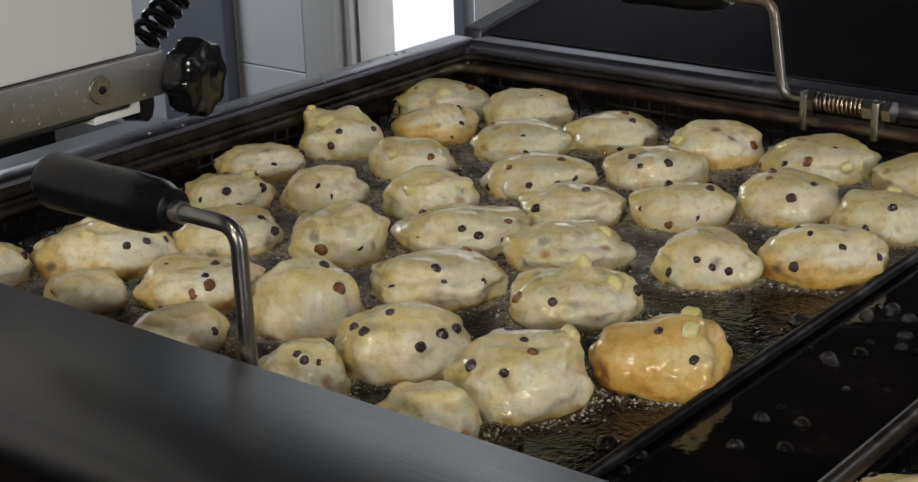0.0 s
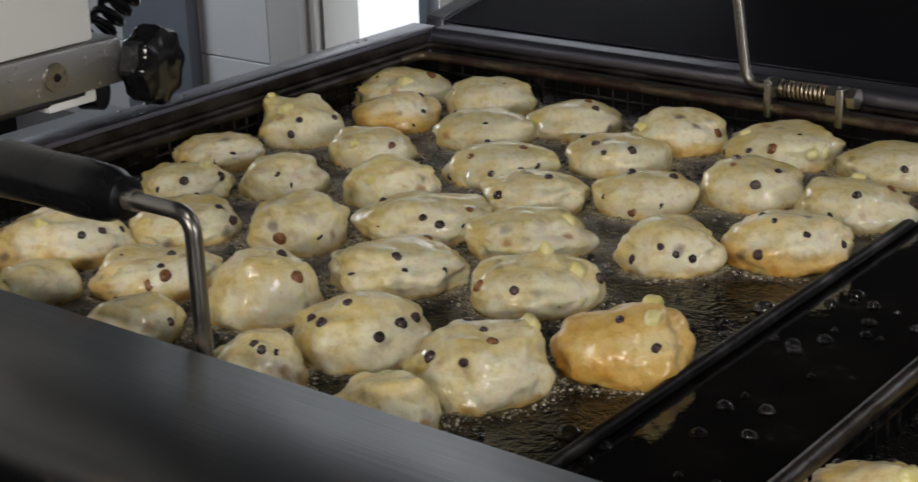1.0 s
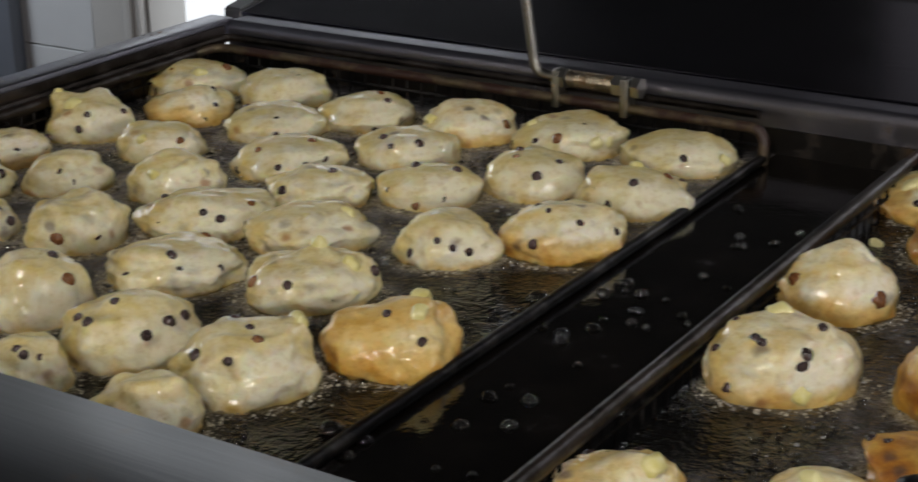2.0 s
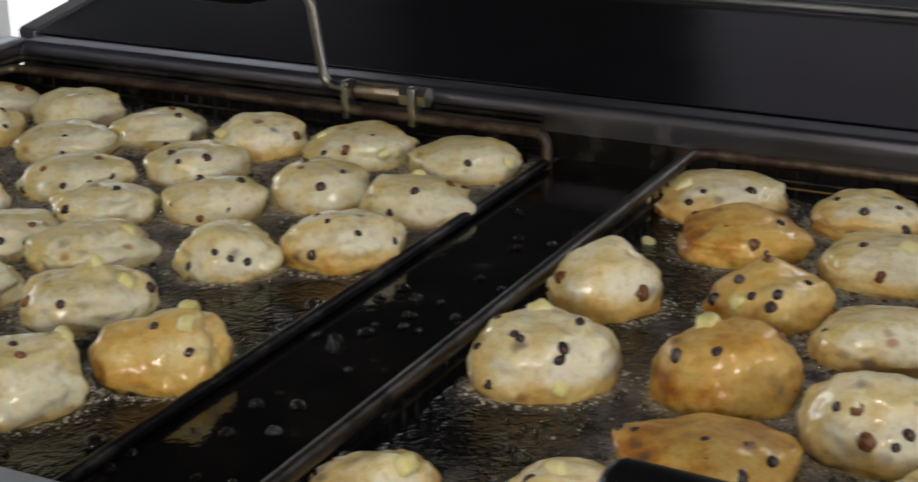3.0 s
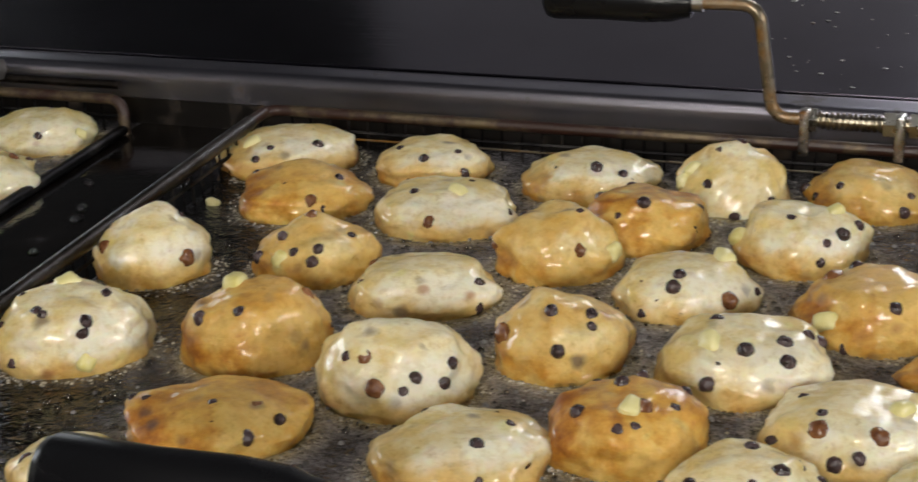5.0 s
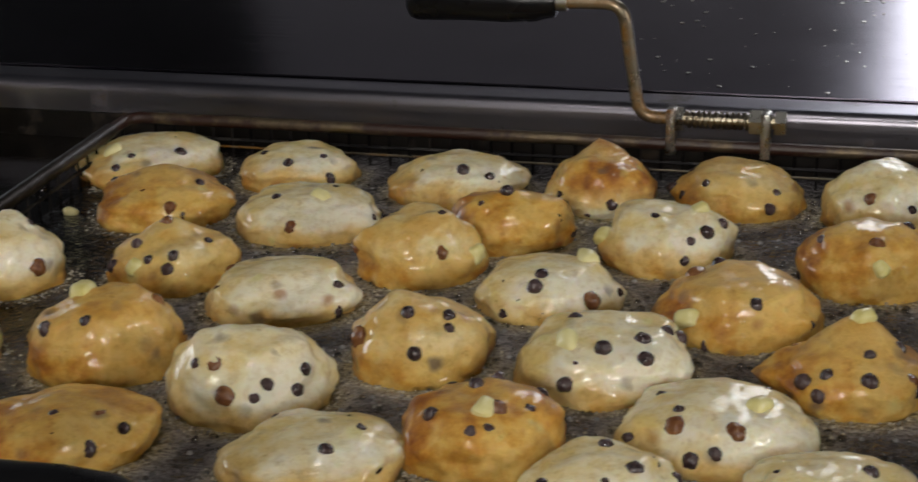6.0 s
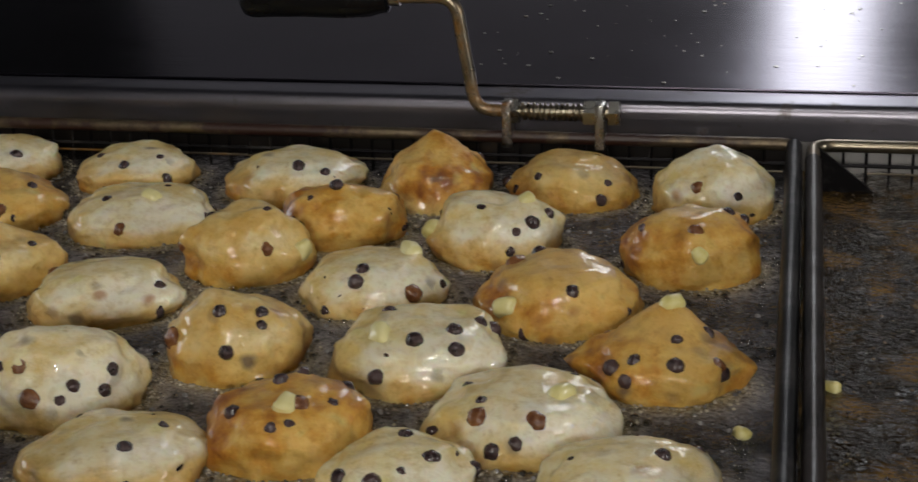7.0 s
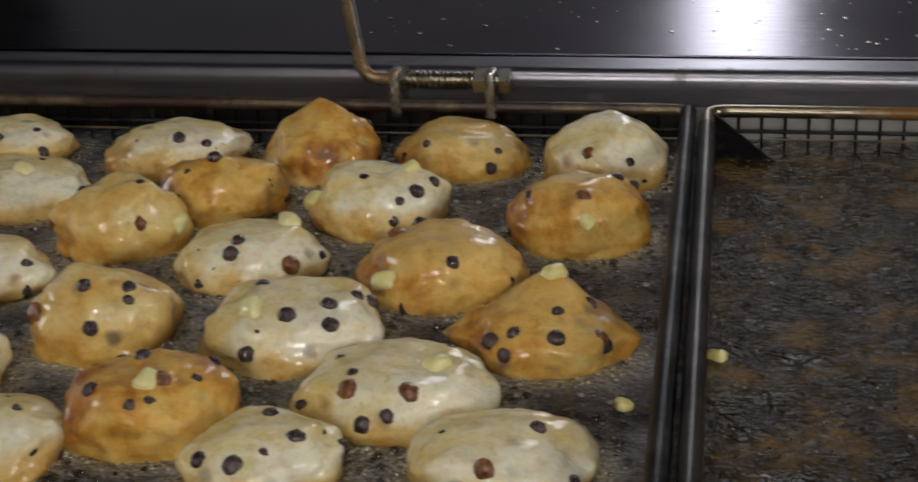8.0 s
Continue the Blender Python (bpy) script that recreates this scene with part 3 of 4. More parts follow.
def oliebol(x, y, a, ay, h, turn, tone, place, marks, low=0.019):
    """A floating ball of dough: half-width a, half-depth ay, height h over the fat, depth low under it.
    marks: fruit (c, r, a) by bearing and height; t: a peak by bearing, height, size and half-angle."""
    global count
    count += 1
    seed = count * 7.31
    rnd = random.Random(count)
    what = ("pale raw-topped", "pale cream", "blond", "golden", "deep golden-brown")[min(4, int(tone * 4 + 0.5))]
    where = "among pale ones in seething fat" if place == "pale" else "among browned ones in seething fat"
    ball = tagged(empty("oliebol", pose(x, y, OIL + RIDE, 0, 0, turn)), what + " dough ball with currants " + where, "dough ball", "frying dough balls")
    afloat.append((ball, x, y, turn))
    balls.append((x, y, radians(turn), a, ay))
    raw = place == "pale"
    amp = 0.15 if raw else 0.12

    def toward(az, el):
        return Vector((math.cos(az) * math.cos(el), math.sin(az) * math.cos(el), math.sin(el)))

    peaks, fruits = [], []
    for m in marks.split():
        n = [float(c) for c in m[1:].split(",")]
        if m[0] == "t":
            peaks.append((toward(radians(n[0]), radians(n[1])), n[2] if len(n) > 2 else 0.26, n[3] if len(n) > 3 else 0.60))
        else:
            fruits.append((m[0], radians(n[0]), radians(n[1]), rnd.uniform(-0.0022, -0.0004)))
    if not peaks:
        peaks.append((Vector((rnd.uniform(-0.6, 0.6), rnd.uniform(-0.5, 0.6), 0.8)).normalized(), rnd.choice((0.0, 0.0, 0.08, 0.16)), 0.6))
    for k in range(16):
        az, el = radians(rnd.uniform(-180, 180)), radians(rnd.uniform(-4, 72))
        if all(toward(az, el).dot(toward(p, q)) < 0.92 for _, p, q, _ in fruits):
            fruits.append(("c", az, el, rnd.uniform(-0.0048, -0.0026 if raw else -0.0018)))
    nubs = []
    for k in range(10):
        nubs.append((toward(rnd.uniform(0, 6.28), math.asin(rnd.uniform(-0.05, 0.95))), rnd.uniform(0.90, 0.97), rnd.uniform(0.01, 0.085 if raw else 0.055)))
    # the skin bulges over fruit that lies under it
    for kind, az, el, deep in fruits:
        nubs.append((toward(az, el), 0.972, 0.026))

    def at(d):
        k = lump(d, seed, amp) + sum(g * ((c - w) / (1 - w)) ** 2 * (3 - 2 * (c - w) / (1 - w)) for c, w, g in ((d.dot(o), w, g) for o, w, g in nubs) if c > w)
        k += sum(tall * max(0.0, 1 - d.angle(tip, 0.0) / w) ** 1.5 for tip, tall, w in peaks)
        # fuller than an ellipsoid, so that it rounds off at its rim
        k *= 0.975
        wide = (1 - d.z * d.z) ** -0.07 if abs(d.z) < 0.999 else 1.0
        full = abs(d.z) ** -0.08 if abs(d.z) > 0.02 else 1.0
        return Vector((d.x * a * k * wide, d.y * ay * k * wide, d.z * full * (h + 0.0015 - RIDE if d.z > 0 else low) * k))

    bm = bmesh.new()
    bmesh.ops.create_icosphere(bm, subdivisions=4 if place == "pale" and y > 0.1 else 5, radius=1.0)
    for v in bm.verts:
        v.co = at(v.co.normalized())
    part("dough", bm, DOUGH[5 if place == "pale" and tone < 0.1 else min(4, int(tone * 4 + 0.5))], ball)
    for kind, az, el, deep in fruits:
        d = toward(az, el)
        p, e = at(d), 0.03
        u = d.orthogonal().normalized()
        n = (at((d + u * e).normalized()) - p).cross(at((d + d.cross(u) * e).normalized()) - p).normalized()
        if n.dot(d) < 0:
            n = -n
        ob = new(KIND[kind], rnd.choice(FRUIT[kind]))
        ob.parent = ball
        sink = deep if kind == "c" else max(deep, -0.0030) - 0.0008 if kind == "r" else max(deep, -0.0030)
        s = rnd.uniform(0.70, 0.98) if raw else rnd.uniform(0.82, 1.12)
        ob.matrix_local = Matrix.LocRotScale(p + n * sink, n.to_track_quat("Z", "Y") @ Euler((rnd.uniform(-0.4, 0.4), rnd.uniform(-0.4, 0.4), rnd.uniform(0, 6.2))).to_quaternion(), (s, s * rnd.uniform(0.85, 1.1), s))
    return ball


oliebol(-0.141, 0.254, 0.0387, 0.0325, 0.020, 40, 0, "pale", "r-152,62 r-12,55 a-82,55")
oliebol(-0.060, 0.262, 0.0348, 0.0292, 0.023, 37, 0, "pale", "")
oliebol(-0.095, 0.194, 0.0344, 0.0289, 0.020, 40, 0.3, "pale", "c-49,32")
oliebol(0.027, 0.248, 0.0378, 0.0318, 0.020, 34, 0, "pale", "c-50,60 c19,38 r-13,79")
oliebol(0.110, 0.253, 0.0346, 0.0291, 0.024, 30, 0.12, "pale", "r-26,24 a-162,33")
oliebol(-0.129, 0.124, 0.0316, 0.0265, 0.027, 44, 0, "pale", "c-90,41 c-32,31 c-102,13 a-134,68 a151,62 t165,60,0.34,0.45 t40,66,0.20,0.4")
oliebol(-0.014, 0.194, 0.0362, 0.0304, 0.020, 37, 0, "pale", "c177,10 c-89,50 c150,50")
oliebol(-0.053, 0.115, 0.0303, 0.0255, 0.020, 41, 0, "pale", "r-59,31 a-119,43")
oliebol(0.185, 0.266, 0.0395, 0.0332, 0.020, 26, 0, "pale", "r-105,35 a-174,49 a-46,15 a-62,21")
oliebol(-0.135, 0.049, 0.0316, 0.0265, 0.020, 46, 0.12, "pale", "c10,26")
oliebol(0.044, 0.131, 0.0369, 0.0310, 0.020, 37, 0, "pale", "c113,63 c-98,19 r-2,65 r-143,55")
oliebol(0.102, 0.190, 0.0358, 0.0301, 0.020, 32, 0, "pale", "c-72,49 c-153,59")
oliebol(0.266, 0.267, 0.0387, 0.0325, 0.020, 24, 0, "pale", "c-84,29 a-37,20")
oliebol(-0.055, 0.030, 0.0292, 0.0246, 0.023, 44, 0, "pale", "c-102,36")
oliebol(-0.103, -0.014, 0.0312, 0.0262, 0.020, 48, 0, "pale", "c-91,45 c-128,24 c-26,32 r86,68 a-14,67")
oliebol(0.014, 0.055, 0.0299, 0.0251, 0.025, 40, 0, "pale", "c-176,10 a-123,41")
oliebol(0.209, 0.176, 0.0339, 0.0284, 0.024, 28, 0, "pale", "c-41,58 c-87,35 c151,74 r-146,68 t70,75,0.14,0.5")
oliebol(0.276, 0.178, 0.0367, 0.0308, 0.021, 25, 0, "pale", "c-86,60 r25,43 a81,64")
oliebol(0.102, 0.090, 0.0333, 0.0280, 0.020, 35, 0, "pale", "c-141,27 c-35,74 c118,63")
oliebol(0.161, 0.127, 0.0315, 0.0264, 0.022, 31, 0, "pale", "c172,76 c-14,60 r-105,-2")
oliebol(-0.047, -0.067, 0.0337, 0.0283, 0.020, 48, 0, "pale", "c-24,52 c-32,20")
oliebol(0.023, -0.041, 0.0298, 0.0250, 0.030, 44, 0, "pale", "r-113,13")
oliebol(0.070, 0.018, 0.0392, 0.0329, 0.020, 39, 0, "pale", "c149,44 c-89,44 c-72,28 r-23,41")
oliebol(0.141, 0.029, 0.0375, 0.0315, 0.020, 36, 0, "pale", "a-14,54")
oliebol(-0.085, -0.131, 0.0420, 0.0353, 0.024, 52, 0.12, "pale", "c66,88 c-68,40 c-42,37 c-15,25 a-115,63")
oliebol(-0.122, -0.191, 0.0261, 0.0220, 0.020, 56, 0, "pale", "c-20,34")
oliebol(0.003, -0.138, 0.0361, 0.0303, 0.020, 49, 0.12, "pale", "c-23,74 c-78,57 r-77,36 r-96,28 r167,66")
oliebol(-0.039, -0.185, 0.0230, 0.0193, 0.020, 53, 0, "pale", "")
oliebol(0.082, -0.132, 0.0311, 0.0261, 0.033, 45, 0, "pale", "c-11,72 c13,41 r-41,38")
oliebol(0.112, -0.055, 0.0391, 0.0329, 0.020, 40, 0, "pale", "c-92,62 c-84,39 c-45,23 r49,52")
oliebol(0.224, 0.050, 0.0304, 0.0256, 0.026, 30, 0, "pale", "c-134,9 c-82,21 c-101,32 c-62,13")
oliebol(0.276, 0.092, 0.0363, 0.0305, 0.026, 26, 0.3, "pale", "c-65,49 c-121,70 c162,67 c-116,16")
oliebol(0.194, -0.038, 0.0362, 0.0304, 0.022, 35, 0, "pale", "c-111,35 c-5,25 r-155,26 a67,79 a-19,54 t67,80,0.26,0.4 t0,55,0.20,0.4")
oliebol(0.050, -0.195, 0.0249, 0.0209, 0.021, 50, 0, "pale", "c-32,20")
oliebol(0.144, -0.198, 0.0231, 0.0194, 0.025, 45, 0, "pale", "c-99,61 c-87,49")
oliebol(0.160, -0.142, 0.0353, 0.0297, 0.029, 42, 0, "pale", "c-119,75 c-161,45 c-134,45 c-75,30 c-43,40 c-17,36")
oliebol(0.235, -0.144, 0.0356, 0.0299, 0.031, 37, 0, "pale", "c-25,86 c106,67 c-146,41 c-102,40 r-63,66 a26,48 t26,50,0.16,0.45")
oliebol(0.278, -0.085, 0.0347, 0.0291, 0.030, 32, 0.5, "pale", "c-95,72 c-59,32 a20,70 a-44,62 t-10,60,0.10,0.6")
oliebol(0.227, -0.203, 0.0269, 0.0226, 0.026, 41, 0, "pale", "")
oliebol(0.444, 0.265, 0.0439, 0.0369, 0.020, 23, 0.2, "brown", "c-120,30 c-50,50 c-112,54 a-160,59")
oliebol(0.481, 0.196, 0.0386, 0.0324, 0.020, 23, 0.75, "brown", "c-14,56 r-81,29 t80,78,0.34,0.7")
oliebol(0.539, 0.265, 0.0354, 0.0298, 0.020, 18, 0.3, "brown", "c-102,50 c-44,55")
oliebol(0.570, 0.192, 0.0408, 0.0343, 0.020, 17, 0.1, "brown", "r-101,26 a-52,75")
oliebol(0.639, 0.260, 0.0403, 0.0338, 0.020, 12, 0.25, "brown", "c-81,64 c-54,45")
oliebol(0.442, 0.087, 0.0314, 0.0263, 0.031, 28, 0.35, "brown", "c5,63 r-56,18 r-152,31 t70,74,0.24,0.6")
oliebol(0.525, 0.108, 0.0327, 0.0274, 0.025, 22, 0.6, "brown", "c-151,60 c-114,40 c-85,42 c-91,26 c-17,51 a-130,27 r90,84 t80,80,0.28,0.5")
oliebol(0.451, -0.012, 0.0368, 0.0309, 0.033, 31, 0.1, "brown", "c-135,57 c-123,53 c-76,41 c-82,31 c-19,63 c-167,30 a-81,4 a89,69")
oliebol(0.537, 0.007, 0.0356, 0.0299, 0.034, 24, 0.8, "brown", "c-149,42 r2,50 a122,66")
oliebol(0.594, 0.086, 0.0387, 0.0325, 0.020, 18, 0.1, "brown", "c-33,36 r148,39")
oliebol(0.615, -0.015, 0.0367, 0.0308, 0.033, 19, 0, "brown", "c-138,44 c-42,33 c-53,19 c-85,19 c-74,30 r-105,21 r-119,46")
oliebol(0.649, 0.141, 0.0329, 0.0276, 0.032, 13, 0.55, "brown", "r-166,19 r-66,28 a-27,14")
rolling = oliebol(0.685, 0.192, 0.0359, 0.0301, 0.026, 16, 0.9, "brown", "c-96,54 c-21,35 c156,46")
oliebol(0.721, 0.113, 0.0363, 0.0305, 0.020, 15, 0.05, "brown", "c-105,67 c-108,48 r-55,23 a19,63")
oliebol(0.677, 0.034, 0.0325, 0.0273, 0.030, 13, 0.6, "brown", "c-91,24 c-35,61 c-51,46 c-104,68 r-157,28")
oliebol(0.554, -0.070, 0.0389, 0.0327, 0.020, 26, 0.8, "brown", "c-100,76 c-41,33 r-39,60")
oliebol(0.761, 0.037, 0.0401, 0.0336, 0.025, 14, 0.1, "brown", "c-95,58 c-45,61 c-1,50 c3,33 c-62,40 c-120,13 a-145,59")
oliebol(0.724, -0.041, 0.0344, 0.0289, 0.027, 17, 1, "brown", "c-102,41 c-152,50 c-86,46 c98,76 c66,60 c26,40 r-67,68 a-88,70")
oliebol(0.662, -0.072, 0.0365, 0.0306, 0.020, 26, 0.2, "brown", "")
turning = oliebol(0.723, 0.255, 0.0322, 0.0300, 0.024, 13, 0.25, "brown", "c-95,62 c-70,48 c-48,40 c-125,40 c-20,55 r-45,22 a168,20 a150,28 c-80,-50 c-30,-30 t-90,-78,0.50,0.50", 0.022)
oliebol(0.799, 0.266, 0.0364, 0.0306, 0.022, 8, 0.45, "brown", "c-52,32 c-68,8")
oliebol(0.877, 0.252, 0.0338, 0.0284, 0.030, 3, 0.3, "brown", "r-108,38")
oliebol(0.770, 0.180, 0.0350, 0.0294, 0.029, 11, 0.15, "brown", "a-175,19 c-70,33 c-18,40 c-49,40 a-8,67")
oliebol(0.871, 0.165, 0.0344, 0.0289, 0.031, 3, 0.95, "brown", "c17,43 c21,59 r-85,55 a-83,27")
oliebol(0.814, 0.103, 0.0390, 0.0328, 0.026, 8, 0.75, "brown", "c117,60 r154,56 a-135,18")
oliebol(0.868, 0.041, 0.0335, 0.0290, 0.021, 4, 0.7, "brown", "c-66,73 c-121,42 c-135,27 c-80,42 c-39,18 c-118,16 r152,36 r-40,34 a75,80 t85,78,0.62,0.62 t178,4,0.34,0.7 t-4,6,0.2,0.7")
oliebol(0.816, -0.015, 0.0405, 0.0341, 0.020, 10, 0.1, "brown", "c-109,15 c-96,26 c-144,64 r-80,52 r-132,50 a-17,69")
oliebol(0.777, -0.072, 0.0299, 0.0251, 0.020, 15, 0.1, "brown", "c-38,63 c-116,41 c-153,34")
oliebol(0.863, -0.065, 0.0348, 0.0293, 0.020, 8, 0.1, "brown", "c-2,71 r-102,41")
oliebol(0.437, -0.152, 0.0280, 0.0240, 0.017, 33, 0.25, "brown", "a-25,66 t-30,78,0.60,0.50")
oliebol(0.515, -0.126, 0.0258, 0.0217, 0.020, 26, 0.2, "brown", "a-152,79")

# ---- fat ----

def step_up(a, b, v):
    s = np.clip((v - a) / (b - a), 0, 1)
    return s * s * (3 - 2 * s)


def fat(x0, x1, mat, step, amp, seed, label, froth):
    nx, ny = int((x1 - x0) / step), int((Y1 - Y0) / step)
    gx, gy = np.meshgrid(np.linspace(x0, x1, nx + 1), np.linspace(Y0, Y1, ny + 1), indexing="ij")
    gap = np.full(gx.shape, 1.0)      # metres to the nearest dough ball
    for bx, by, turn, sx, sy in balls:
        u = (gx - bx) * math.cos(turn) + (gy - by) * math.sin(turn)
        w = -(gx - bx) * math.sin(turn) + (gy - by) * math.cos(turn)
        k = np.sqrt((u / sx) ** 2 + (w / sy) ** 2)
        gap = np.minimum(gap, np.maximum(k - 1, 0) * (sx + sy) / 2)
    foam, near, live = froth(gx, gy, gap)
    z = [OIL + amp * noise.fractal(Vector((x * 55 + seed, y * 55, seed)), 0.8, 2.1, 3) * (0.12 + 0.88 * l) for x, y, l in zip(gx.ravel(), gy.ravel(), live.ravel())]
    me = bpy.data.meshes.new("frying_fat")
    me.from_pydata(list(zip(gx.ravel().tolist(), gy.ravel().tolist(), z)), [], [(i * (ny + 1) + j, (i + 1) * (ny + 1) + j, (i + 1) * (ny + 1) + j + 1, i * (ny + 1) + j + 1) for i in range(nx) for j in range(ny)])
    for name, values in (("foam", foam), ("near", near), ("live", live)):
        me.attributes.new(name, "FLOAT", "POINT").data.foreach_set("value", values.ravel().astype(np.float32))
    me.polygons.foreach_set("use_smooth", [True] * len(me.polygons))
    me.materials.append(mat)
    return tagged(new("frying_fat", me), label, "frying fat", kind="stuff")


def seething(x, y, gap):
    live = np.where((x > 0.312) & (x < 0.416), 0.0, 1.0)
    wide = np.where(x < 0.365, 1 - step_up(0.10, 0.27, x - 0.55 * y), step_up(0.46, 0.54, x))
    foam = live * np.clip(0.42 * wide + (0.44 + 0.32 * wide) * np.exp(-(gap / 0.011) ** 1.2), 0, 1)
    return foam, live * np.exp(-gap / 0.006), live * (0.08 + 0.92 * np.minimum(1, foam * 2.2))


def mottled(x, y, gap):
    patch = np.array([noise.fractal(Vector((a * 34, b * 24, 3.0)), 0.5, 2.1, 4) for a, b in zip(x.ravel(), y.ravel())]).reshape(x.shape)
    return np.clip(0.30 + 1.0 * patch, 0, 1), x * 0, x * 0 + 1


fat(X0, 0.9250, OIL_SEETHING, 0.0035, 0.0008, 1.0, "black fat, grey and seething among the dough balls", seething)
fat(0.9250, X1, OIL_BROWN, 0.0035, 0.0013, 9.0, "mottled brown fat in the empty basket", mottled)

# loose bits of apple afloat
for k, (x, y) in enumerate(((0.428, 0.188), (0.430, 0.066), (0.428, 0.050), (0.903, -0.006), (0.938, 0.040))):
    ob = new("floating_apple_piece", FRUIT["a"][k % 3])
    ob.matrix_world = pose(x, y, OIL + 0.0005, 10 * k, 14, 37 * k) @ Matrix.Diagonal((0.8, 0.7, 0.65, 1))
    tagged(ob, "pale yellow apple piece afloat in the fat", "apple piece", "floating apple pieces")


# ---- bubbles ----
def bubble_skin():
    m, t, b = material("bubble_film", (0.006, 0.005, 0.005), 0.03, 0.0, 1.0)
    b.inputs["Alpha"].default_value = 0.40
    b.inputs["Coat Weight"].default_value = 1.0
    b.inputs["Coat Roughness"].default_value = 0.02
    return m


BUBBLE = bubble_skin()


def dome(r):
    bm = bmesh.new()
    bmesh.ops.create_uvsphere(bm, u_segments=16, v_segments=10, radius=r)
    bmesh.ops.delete(bm, geom=[v for v in bm.verts if v.co.z < -r * 0.2], context="VERTS")
    for v in bm.verts:
        v.co.z *= 0.7
    tube(bm, [(r * 1.02 * math.cos(u), r * 1.02 * math.sin(u), 0) for u in (2 * math.pi * i / 18 for i in range(19))], r * 0.10, 5, False)
    return bm


DOMES = [mesh_of("bubble", dome(r), BUBBLE) for r in (0.0020, 0.0028, 0.0038, 0.0062)]
rnd = random.Random(3)
drifting = []
spots = [(0.301, 0.019, 3), (0.341, -0.097, 2), (0.298, -0.160, 3), (0.315, -0.161, 2), (0.317, -0.178, 2), (0.322, -0.014, 1), (0.345, -0.002, 2), (0.359, 0.016, 1), (0.339, -0.022, 2), (0.359, -0.091, 2)]
for k in range(46):
    spots.append((rnd.uniform(0.324, 0.406), rnd.uniform(-0.235, 0.22), rnd.choice((0, 0, 0, 1, 1, 2))))
for x, y, s in spots:
    ob = tagged(new("fat_bubble", DOMES[s]), "clear bubble on the dark fat", "bubble", "bubbles on the dark fat")
    ob.matrix_world = pose(x, y, OIL + 0.0004)
    drifting.append((ob, x, y))

# froth: fine bubbles over the frying fat, thickest round the dough balls
iv = [Vector((math.cos(u) * c, math.sin(u) * c, z)) for c, z in ((1.0, -0.2), (0.80, 0.6)) for u in (math.pi * k / 3 for k in range(6))] + [Vector((0, 0, 1))]
iff = [[k, (k + 1) % 6, 6 + (k + 1) % 6, 6 + k] for k in range(6)] + [[6 + k, 6 + (k + 1) % 6, 12] for k in range(6)]
spots = []
for bx, by, turn, sx, sy in balls:
    for k in range(420):
        u, g = rnd.uniform(0, 2 * math.pi), abs(rnd.gauss(0, 1)) * 0.0045 - 0.001
        q = Matrix.Rotation(turn, 3, "Z") @ Vector(((sx + g) * math.cos(u), (sy + g) * math.sin(u), 0))
        spots.append((bx + q.x, by + q.y, rnd.choice((0.0003, 0.0004, 0.0005, 0.0006, 0.0009))))
spread = []
for k in range(24000):
    x, y = rnd.uniform(X0, 0.9250), rnd.uniform(Y0, 0.30)
    if noise.noise(Vector((x * 30, y * 30, 2.0))) > rnd.uniform(-0.5, 0.5) and (x - 0.55 * y < rnd.uniform(0.12, 0.25) or x > rnd.uniform(0.46, 0.54)):
        spread.append((x, y, 0.0003 + 0.0013 * rnd.random() ** 4))


def bubbles(name, spots, film, label, iv=iv, iff=iff):
    verts, faces = [], []
    for x, y, s in spots:
        n0 = len(verts)
        verts.extend((x + c.x * s, y + c.y * s, OIL + 0.0005 + c.z * s * 0.8) for c in iv)
        faces.extend([n0 + i for i in f] for f in iff)
    me = bpy.data.meshes.new(name)
    me.from_pydata(verts, [], faces)
    me.materials.append(film)
    me.polygons.foreach_set("use_smooth", [True] * len(me.polygons))
    return tagged(new(name, me), label, "froth", kind="stuff")


def frying(x, y):
    """Whether the fat seethes here."""
    return (X0 < x < 0.308 or 0.42 < x < 0.915) and Y0 < y < 0.298 and abs(x - 0.376) - 0.074 > rnd.uniform(-0.03, 0.02)


def froth_film(name, a, c):
    m, t, b = material(name, a, 0.04, 0.0, 0.8)
    g = t.nodes.new("ShaderNodeNewGeometry")
    # froth tone by bubble; its light end paints in the glints on them
    t.links.new(ramp(t, g.outputs["Random Per Island"], (0.0, a), (1.0, c)), b.inputs["Base Color"])
    return m


bubbles("froth", [q for q in spread if frying(q[0], q[1])], froth_film("grey_froth", (0.02, 0.018, 0.017), (0.32, 0.315, 0.315)), "fine grey froth on the seething fat")
bubbles("froth", [q for q in spots if X0 < q[0] < 0.308 or 0.42 < q[0] < 0.915], froth_film("warm_froth", (0.08, 0.065, 0.045), (0.52, 0.47, 0.36)), "fine golden froth round the frying dough balls")
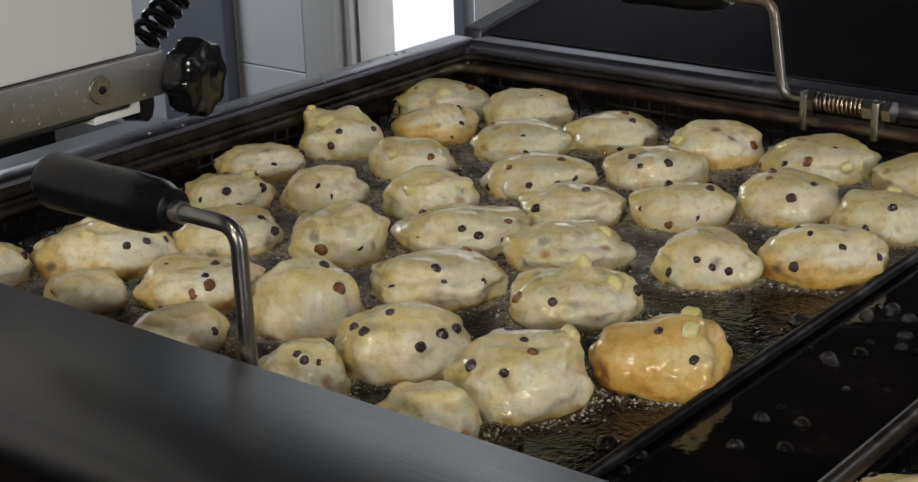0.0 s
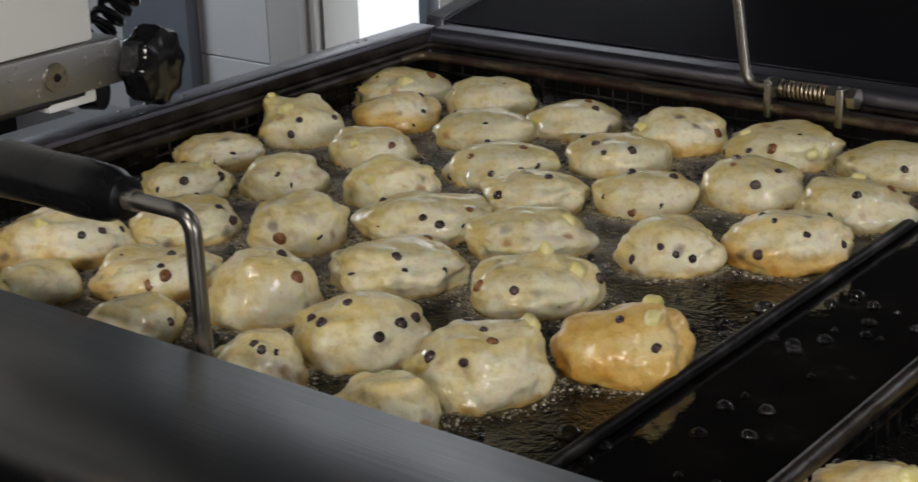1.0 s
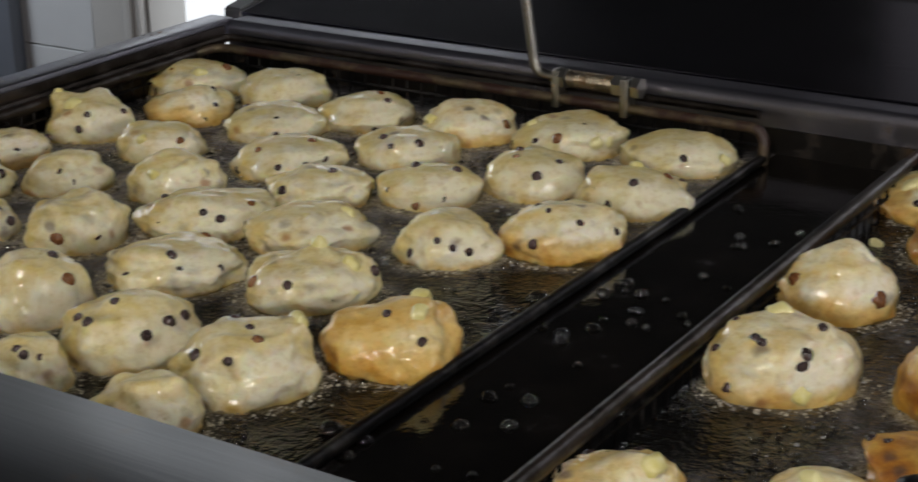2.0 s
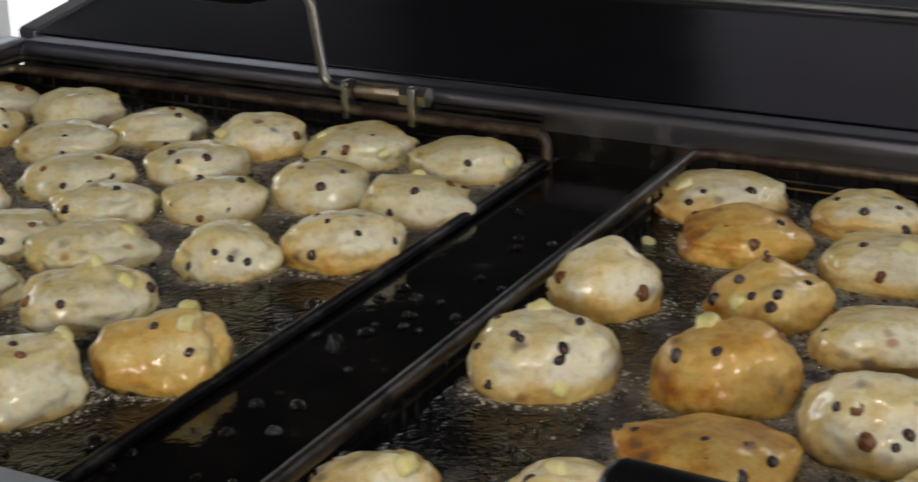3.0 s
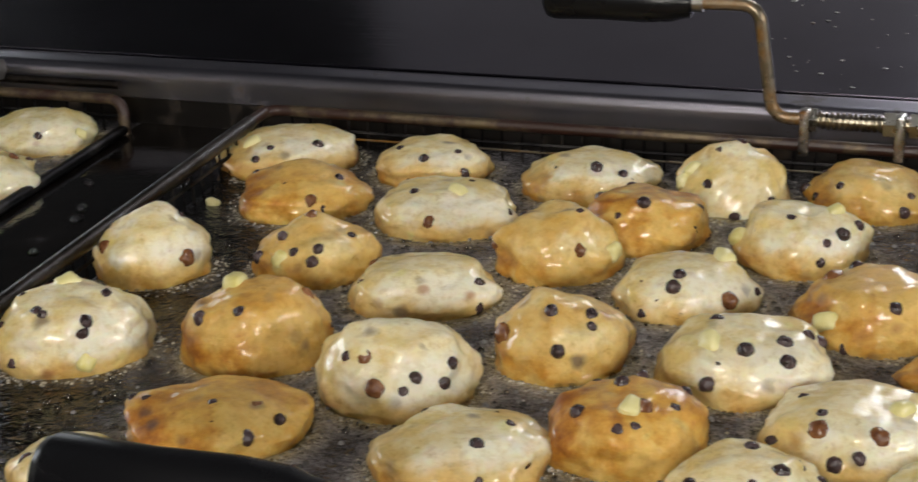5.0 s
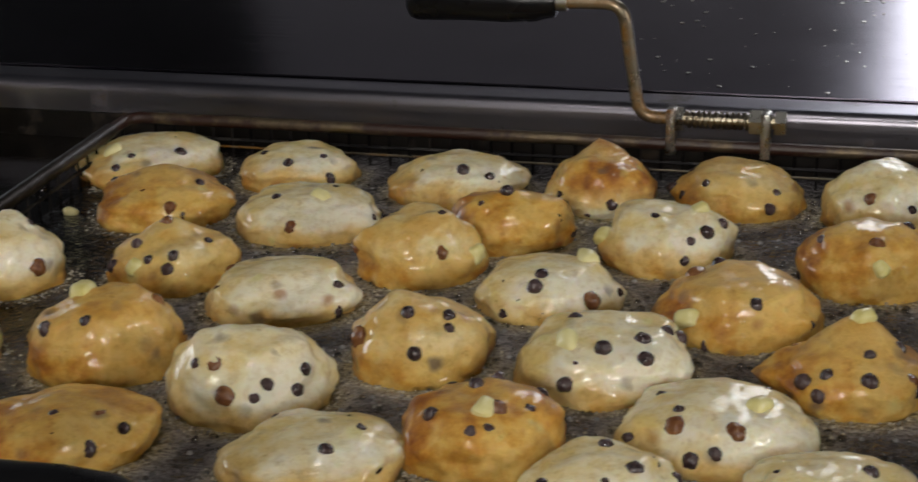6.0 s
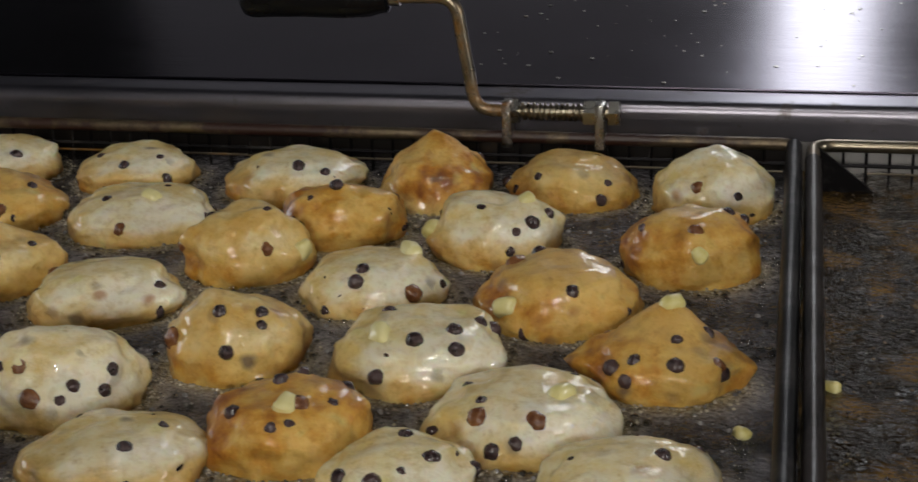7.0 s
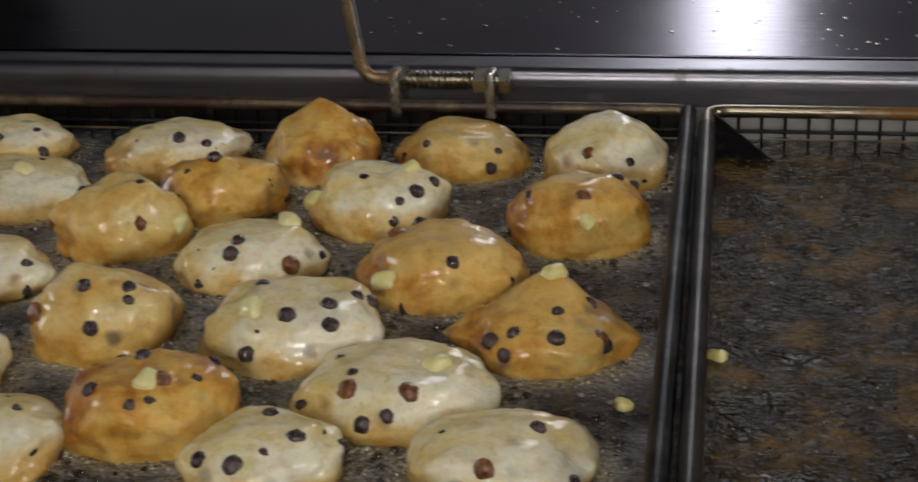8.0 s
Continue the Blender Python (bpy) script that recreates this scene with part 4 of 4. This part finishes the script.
# a finer dome for the larger bubbles
rv = [Vector((math.cos(u) * math.cos(e), math.sin(u) * math.cos(e), math.sin(e))) for e in (-0.2, 0.3, 0.75, 1.15) for u in (math.pi * k / 6 for k in range(12))] + [Vector((0, 0, 1))]
rf = [[12 * r + k, 12 * r + (k + 1) % 12, 12 * r + 12 + (k + 1) % 12, 12 * r + 12 + k] for r in range(3) for k in range(12)] + [[36 + k, 36 + (k + 1) % 12, 48] for k in range(12)]
large = []
while len(large) < 3200:
    x, y = rnd.uniform(X0, 0.915), rnd.uniform(Y0, 0.298)
    if frying(x, y) and noise.noise(Vector((x * 22, y * 22, 7.0))) > rnd.uniform(-0.3, 0.5):
        large.append((x, y, rnd.uniform(0.0009, 0.0024)))
bubbles("froth", large, BUBBLE, "clear larger bubbles among the frying dough balls", rv, rf)
bubbles("froth", [(rnd.uniform(0.935, 1.2), rnd.uniform(Y0, 0.298), rnd.choice((0.0004, 0.0006, 0.0009))) for k in range(1700)], froth_film("brown_froth", (0.02, 0.014, 0.007), (0.13, 0.10, 0.07)), "sparse bubbles on the mottled brown fat")

# ---- the machine beside the fryer ----
shelf = tagged(empty("side_bench"), "low grey steel bench beside the fryer", "bench")
part("bench_top", boxed(-0.31, -0.198, -0.9, 0.10, 0.860, 0.880, 0.004), STEEL, shelf)
for lx in (-0.30, -0.235):
    for ly in (-0.86, 0.05):
        part("leg", boxed(lx, lx + 0.03, ly, ly + 0.03, 0, 0.860, 0.003), STEEL_DARK, shelf)

machine = tagged(empty("white_machine"), "white enamelled machine on a steel bar with a black star knob", "machine")
part("body", boxed(-0.46, -0.170, -0.62, -0.021, 0.9695, 1.32, 0.003), WHITE, machine, "white enamelled housing")
part("bar", boxed(-0.205, -0.168, -0.62, 0.000, 0.9375, 0.9685, 0.002), SATIN, machine, "flat brushed steel bar")
part("foot", boxed(-0.305, -0.21, -0.60, -0.30, 0.880, 0.9695, 0.004), STEEL_DARK, machine)
bm = bmesh.new()
n = 48
rings = []
for z, w in ((-0.011, 0.55), (-0.009, 0.93), (-0.004, 1.0), (0.006, 1.0), (0.010, 0.93), (0.012, 0.6)):
    rings.append([bm.verts.new((z, 0.0262 * w * (1 + 0.065 * math.cos(8 * u)) * math.cos(u), 0.0262 * w * (1 + 0.065 * math.cos(8 * u)) * math.sin(u))) for u in (2 * math.pi * i / n for i in range(n))])
for a, b in zip(rings, rings[1:]):
    for i in range(n):
        bm.faces.new((a[i], a[(i + 1) % n], b[(i + 1) % n], b[i]))
bm.faces.new(rings[0])
bm.faces.new(rings[-1])
knob = part("star_knob", bm, GLOSSY, machine, "black plastic star knob")
knob.matrix_local = pose(-0.163, 0.020, 0.9455, 0, 0, 15)
part("knob_stem", tubed([(-0.19, 0.0, 0.9500), (-0.18, 0.012, 0.948)], 0.009, 12), ZINC, machine)
bm = bmesh.new()
tube(bm, [(-0.169, -0.057, 0.9525), (-0.1665, -0.057, 0.9525)], [0.0100, 0.0092], 24)
screw = part("screw", bm, ZINC, machine, "round steel screw with a hexagon socket")
part("socket", tubed([(-0.1668, -0.057, 0.9525), (-0.1662, -0.057, 0.9525)], 0.0032, 6), BLACKENED, screw, "", False)
part("slide_block", boxed(-0.200, -0.172, -0.062, -0.022, 0.9285, 0.9370, 0.0015), WHITE, machine, "worn white plastic slide block")
part("slide_cap", tubed([(-0.194, -0.016, 0.930), (-0.180, -0.010, 0.930)], 0.0115, 18), BLACK, machine)
part("bar_rim", boxed(-0.208, -0.172, -0.62, -0.030, 0.9330, 0.9370, 0.0012), STEEL_DARK, machine)
bm = bmesh.new()
turns, n = 7, 7 * 14
tube(bm, [(-0.250 + 0.010 * math.cos(2 * math.pi * turns * k / n), 0.044 + 0.056 * k / n + 0.006 * math.sin(2 * math.pi * turns * k / n), 0.950 + 0.042 * k / n - 0.008 * math.sin(2 * math.pi * turns * k / n)) for k in range(n + 1)], 0.0030, 8)
tagged(part("spiral_cable", bm, BLACK), "black spiral cable hanging behind the machine", "cable")
bm = bmesh.new()
for k in range(40):
    y, z = rnd.uniform(-0.16, -0.005), rnd.uniform(0.939, 0.967)
    bmesh.ops.create_icosphere(bm, subdivisions=1, radius=rnd.choice((0.0005, 0.0007, 0.0011)), matrix=Matrix.Translation((-0.168, y, z)) @ Matrix.Diagonal((0.5, 1, 1.3, 1)))
tagged(part("splashes", bm, SATIN, machine, "dried splashes on the bar"), "dried splashes on the bar", kind="stuff")
bm = blob(0.0016, 1.3, 2.0, 0.05)
d = part("water_drop", bm, BUBBLE, machine, "clear drop hanging from the knob")
d.matrix_local = pose(-0.160, 0.0215, 0.9255)


# ---- what moves ----
def motions():
    rnd = random.Random(8)
    for ob, x, y in drifting:
        dx, dy = rnd.uniform(-0.004, 0.004), rnd.uniform(-0.003, 0.010)
        walk(ob, [(0, pose(x, y, OIL + 0.0004)), (4, pose(x + dx * 0.5, y + dy * 0.5, OIL + 0.0004)), (8, pose(x + dx, y + dy, OIL + 0.0004))])

    # one ball rolls over and shows its browned side, another leans
    for ball, x, y, turn in afloat:
        lift, lean, start = rnd.uniform(0.0002, 0.0005), rnd.uniform(0.3, 0.8), rnd.uniform(0, 6.28)
        rows = []
        for k in range(17):
            t = k / 2
            over = 0.0
            if ball == turning:
                over = float(np.interp(t, (4.5, 5.0, 5.5, 6.0, 6.5, 7.0, 8.0), (0, 62, 124, 162, 160, 178, 188)))
            elif ball == rolling:
                over = float(np.interp(t, (4.5, 6.0), (0, -28)))
            z = OIL + RIDE + lift * math.sin(start + 4.3 * t) + (0.002 * over / 180 if ball == turning else 0)
            rows.append((t, pose(x, y, z, over + lean * math.sin(start + 3.1 * t), lean * math.cos(start + 2.3 * t), turn)))
        walk(ball, rows)


motions()
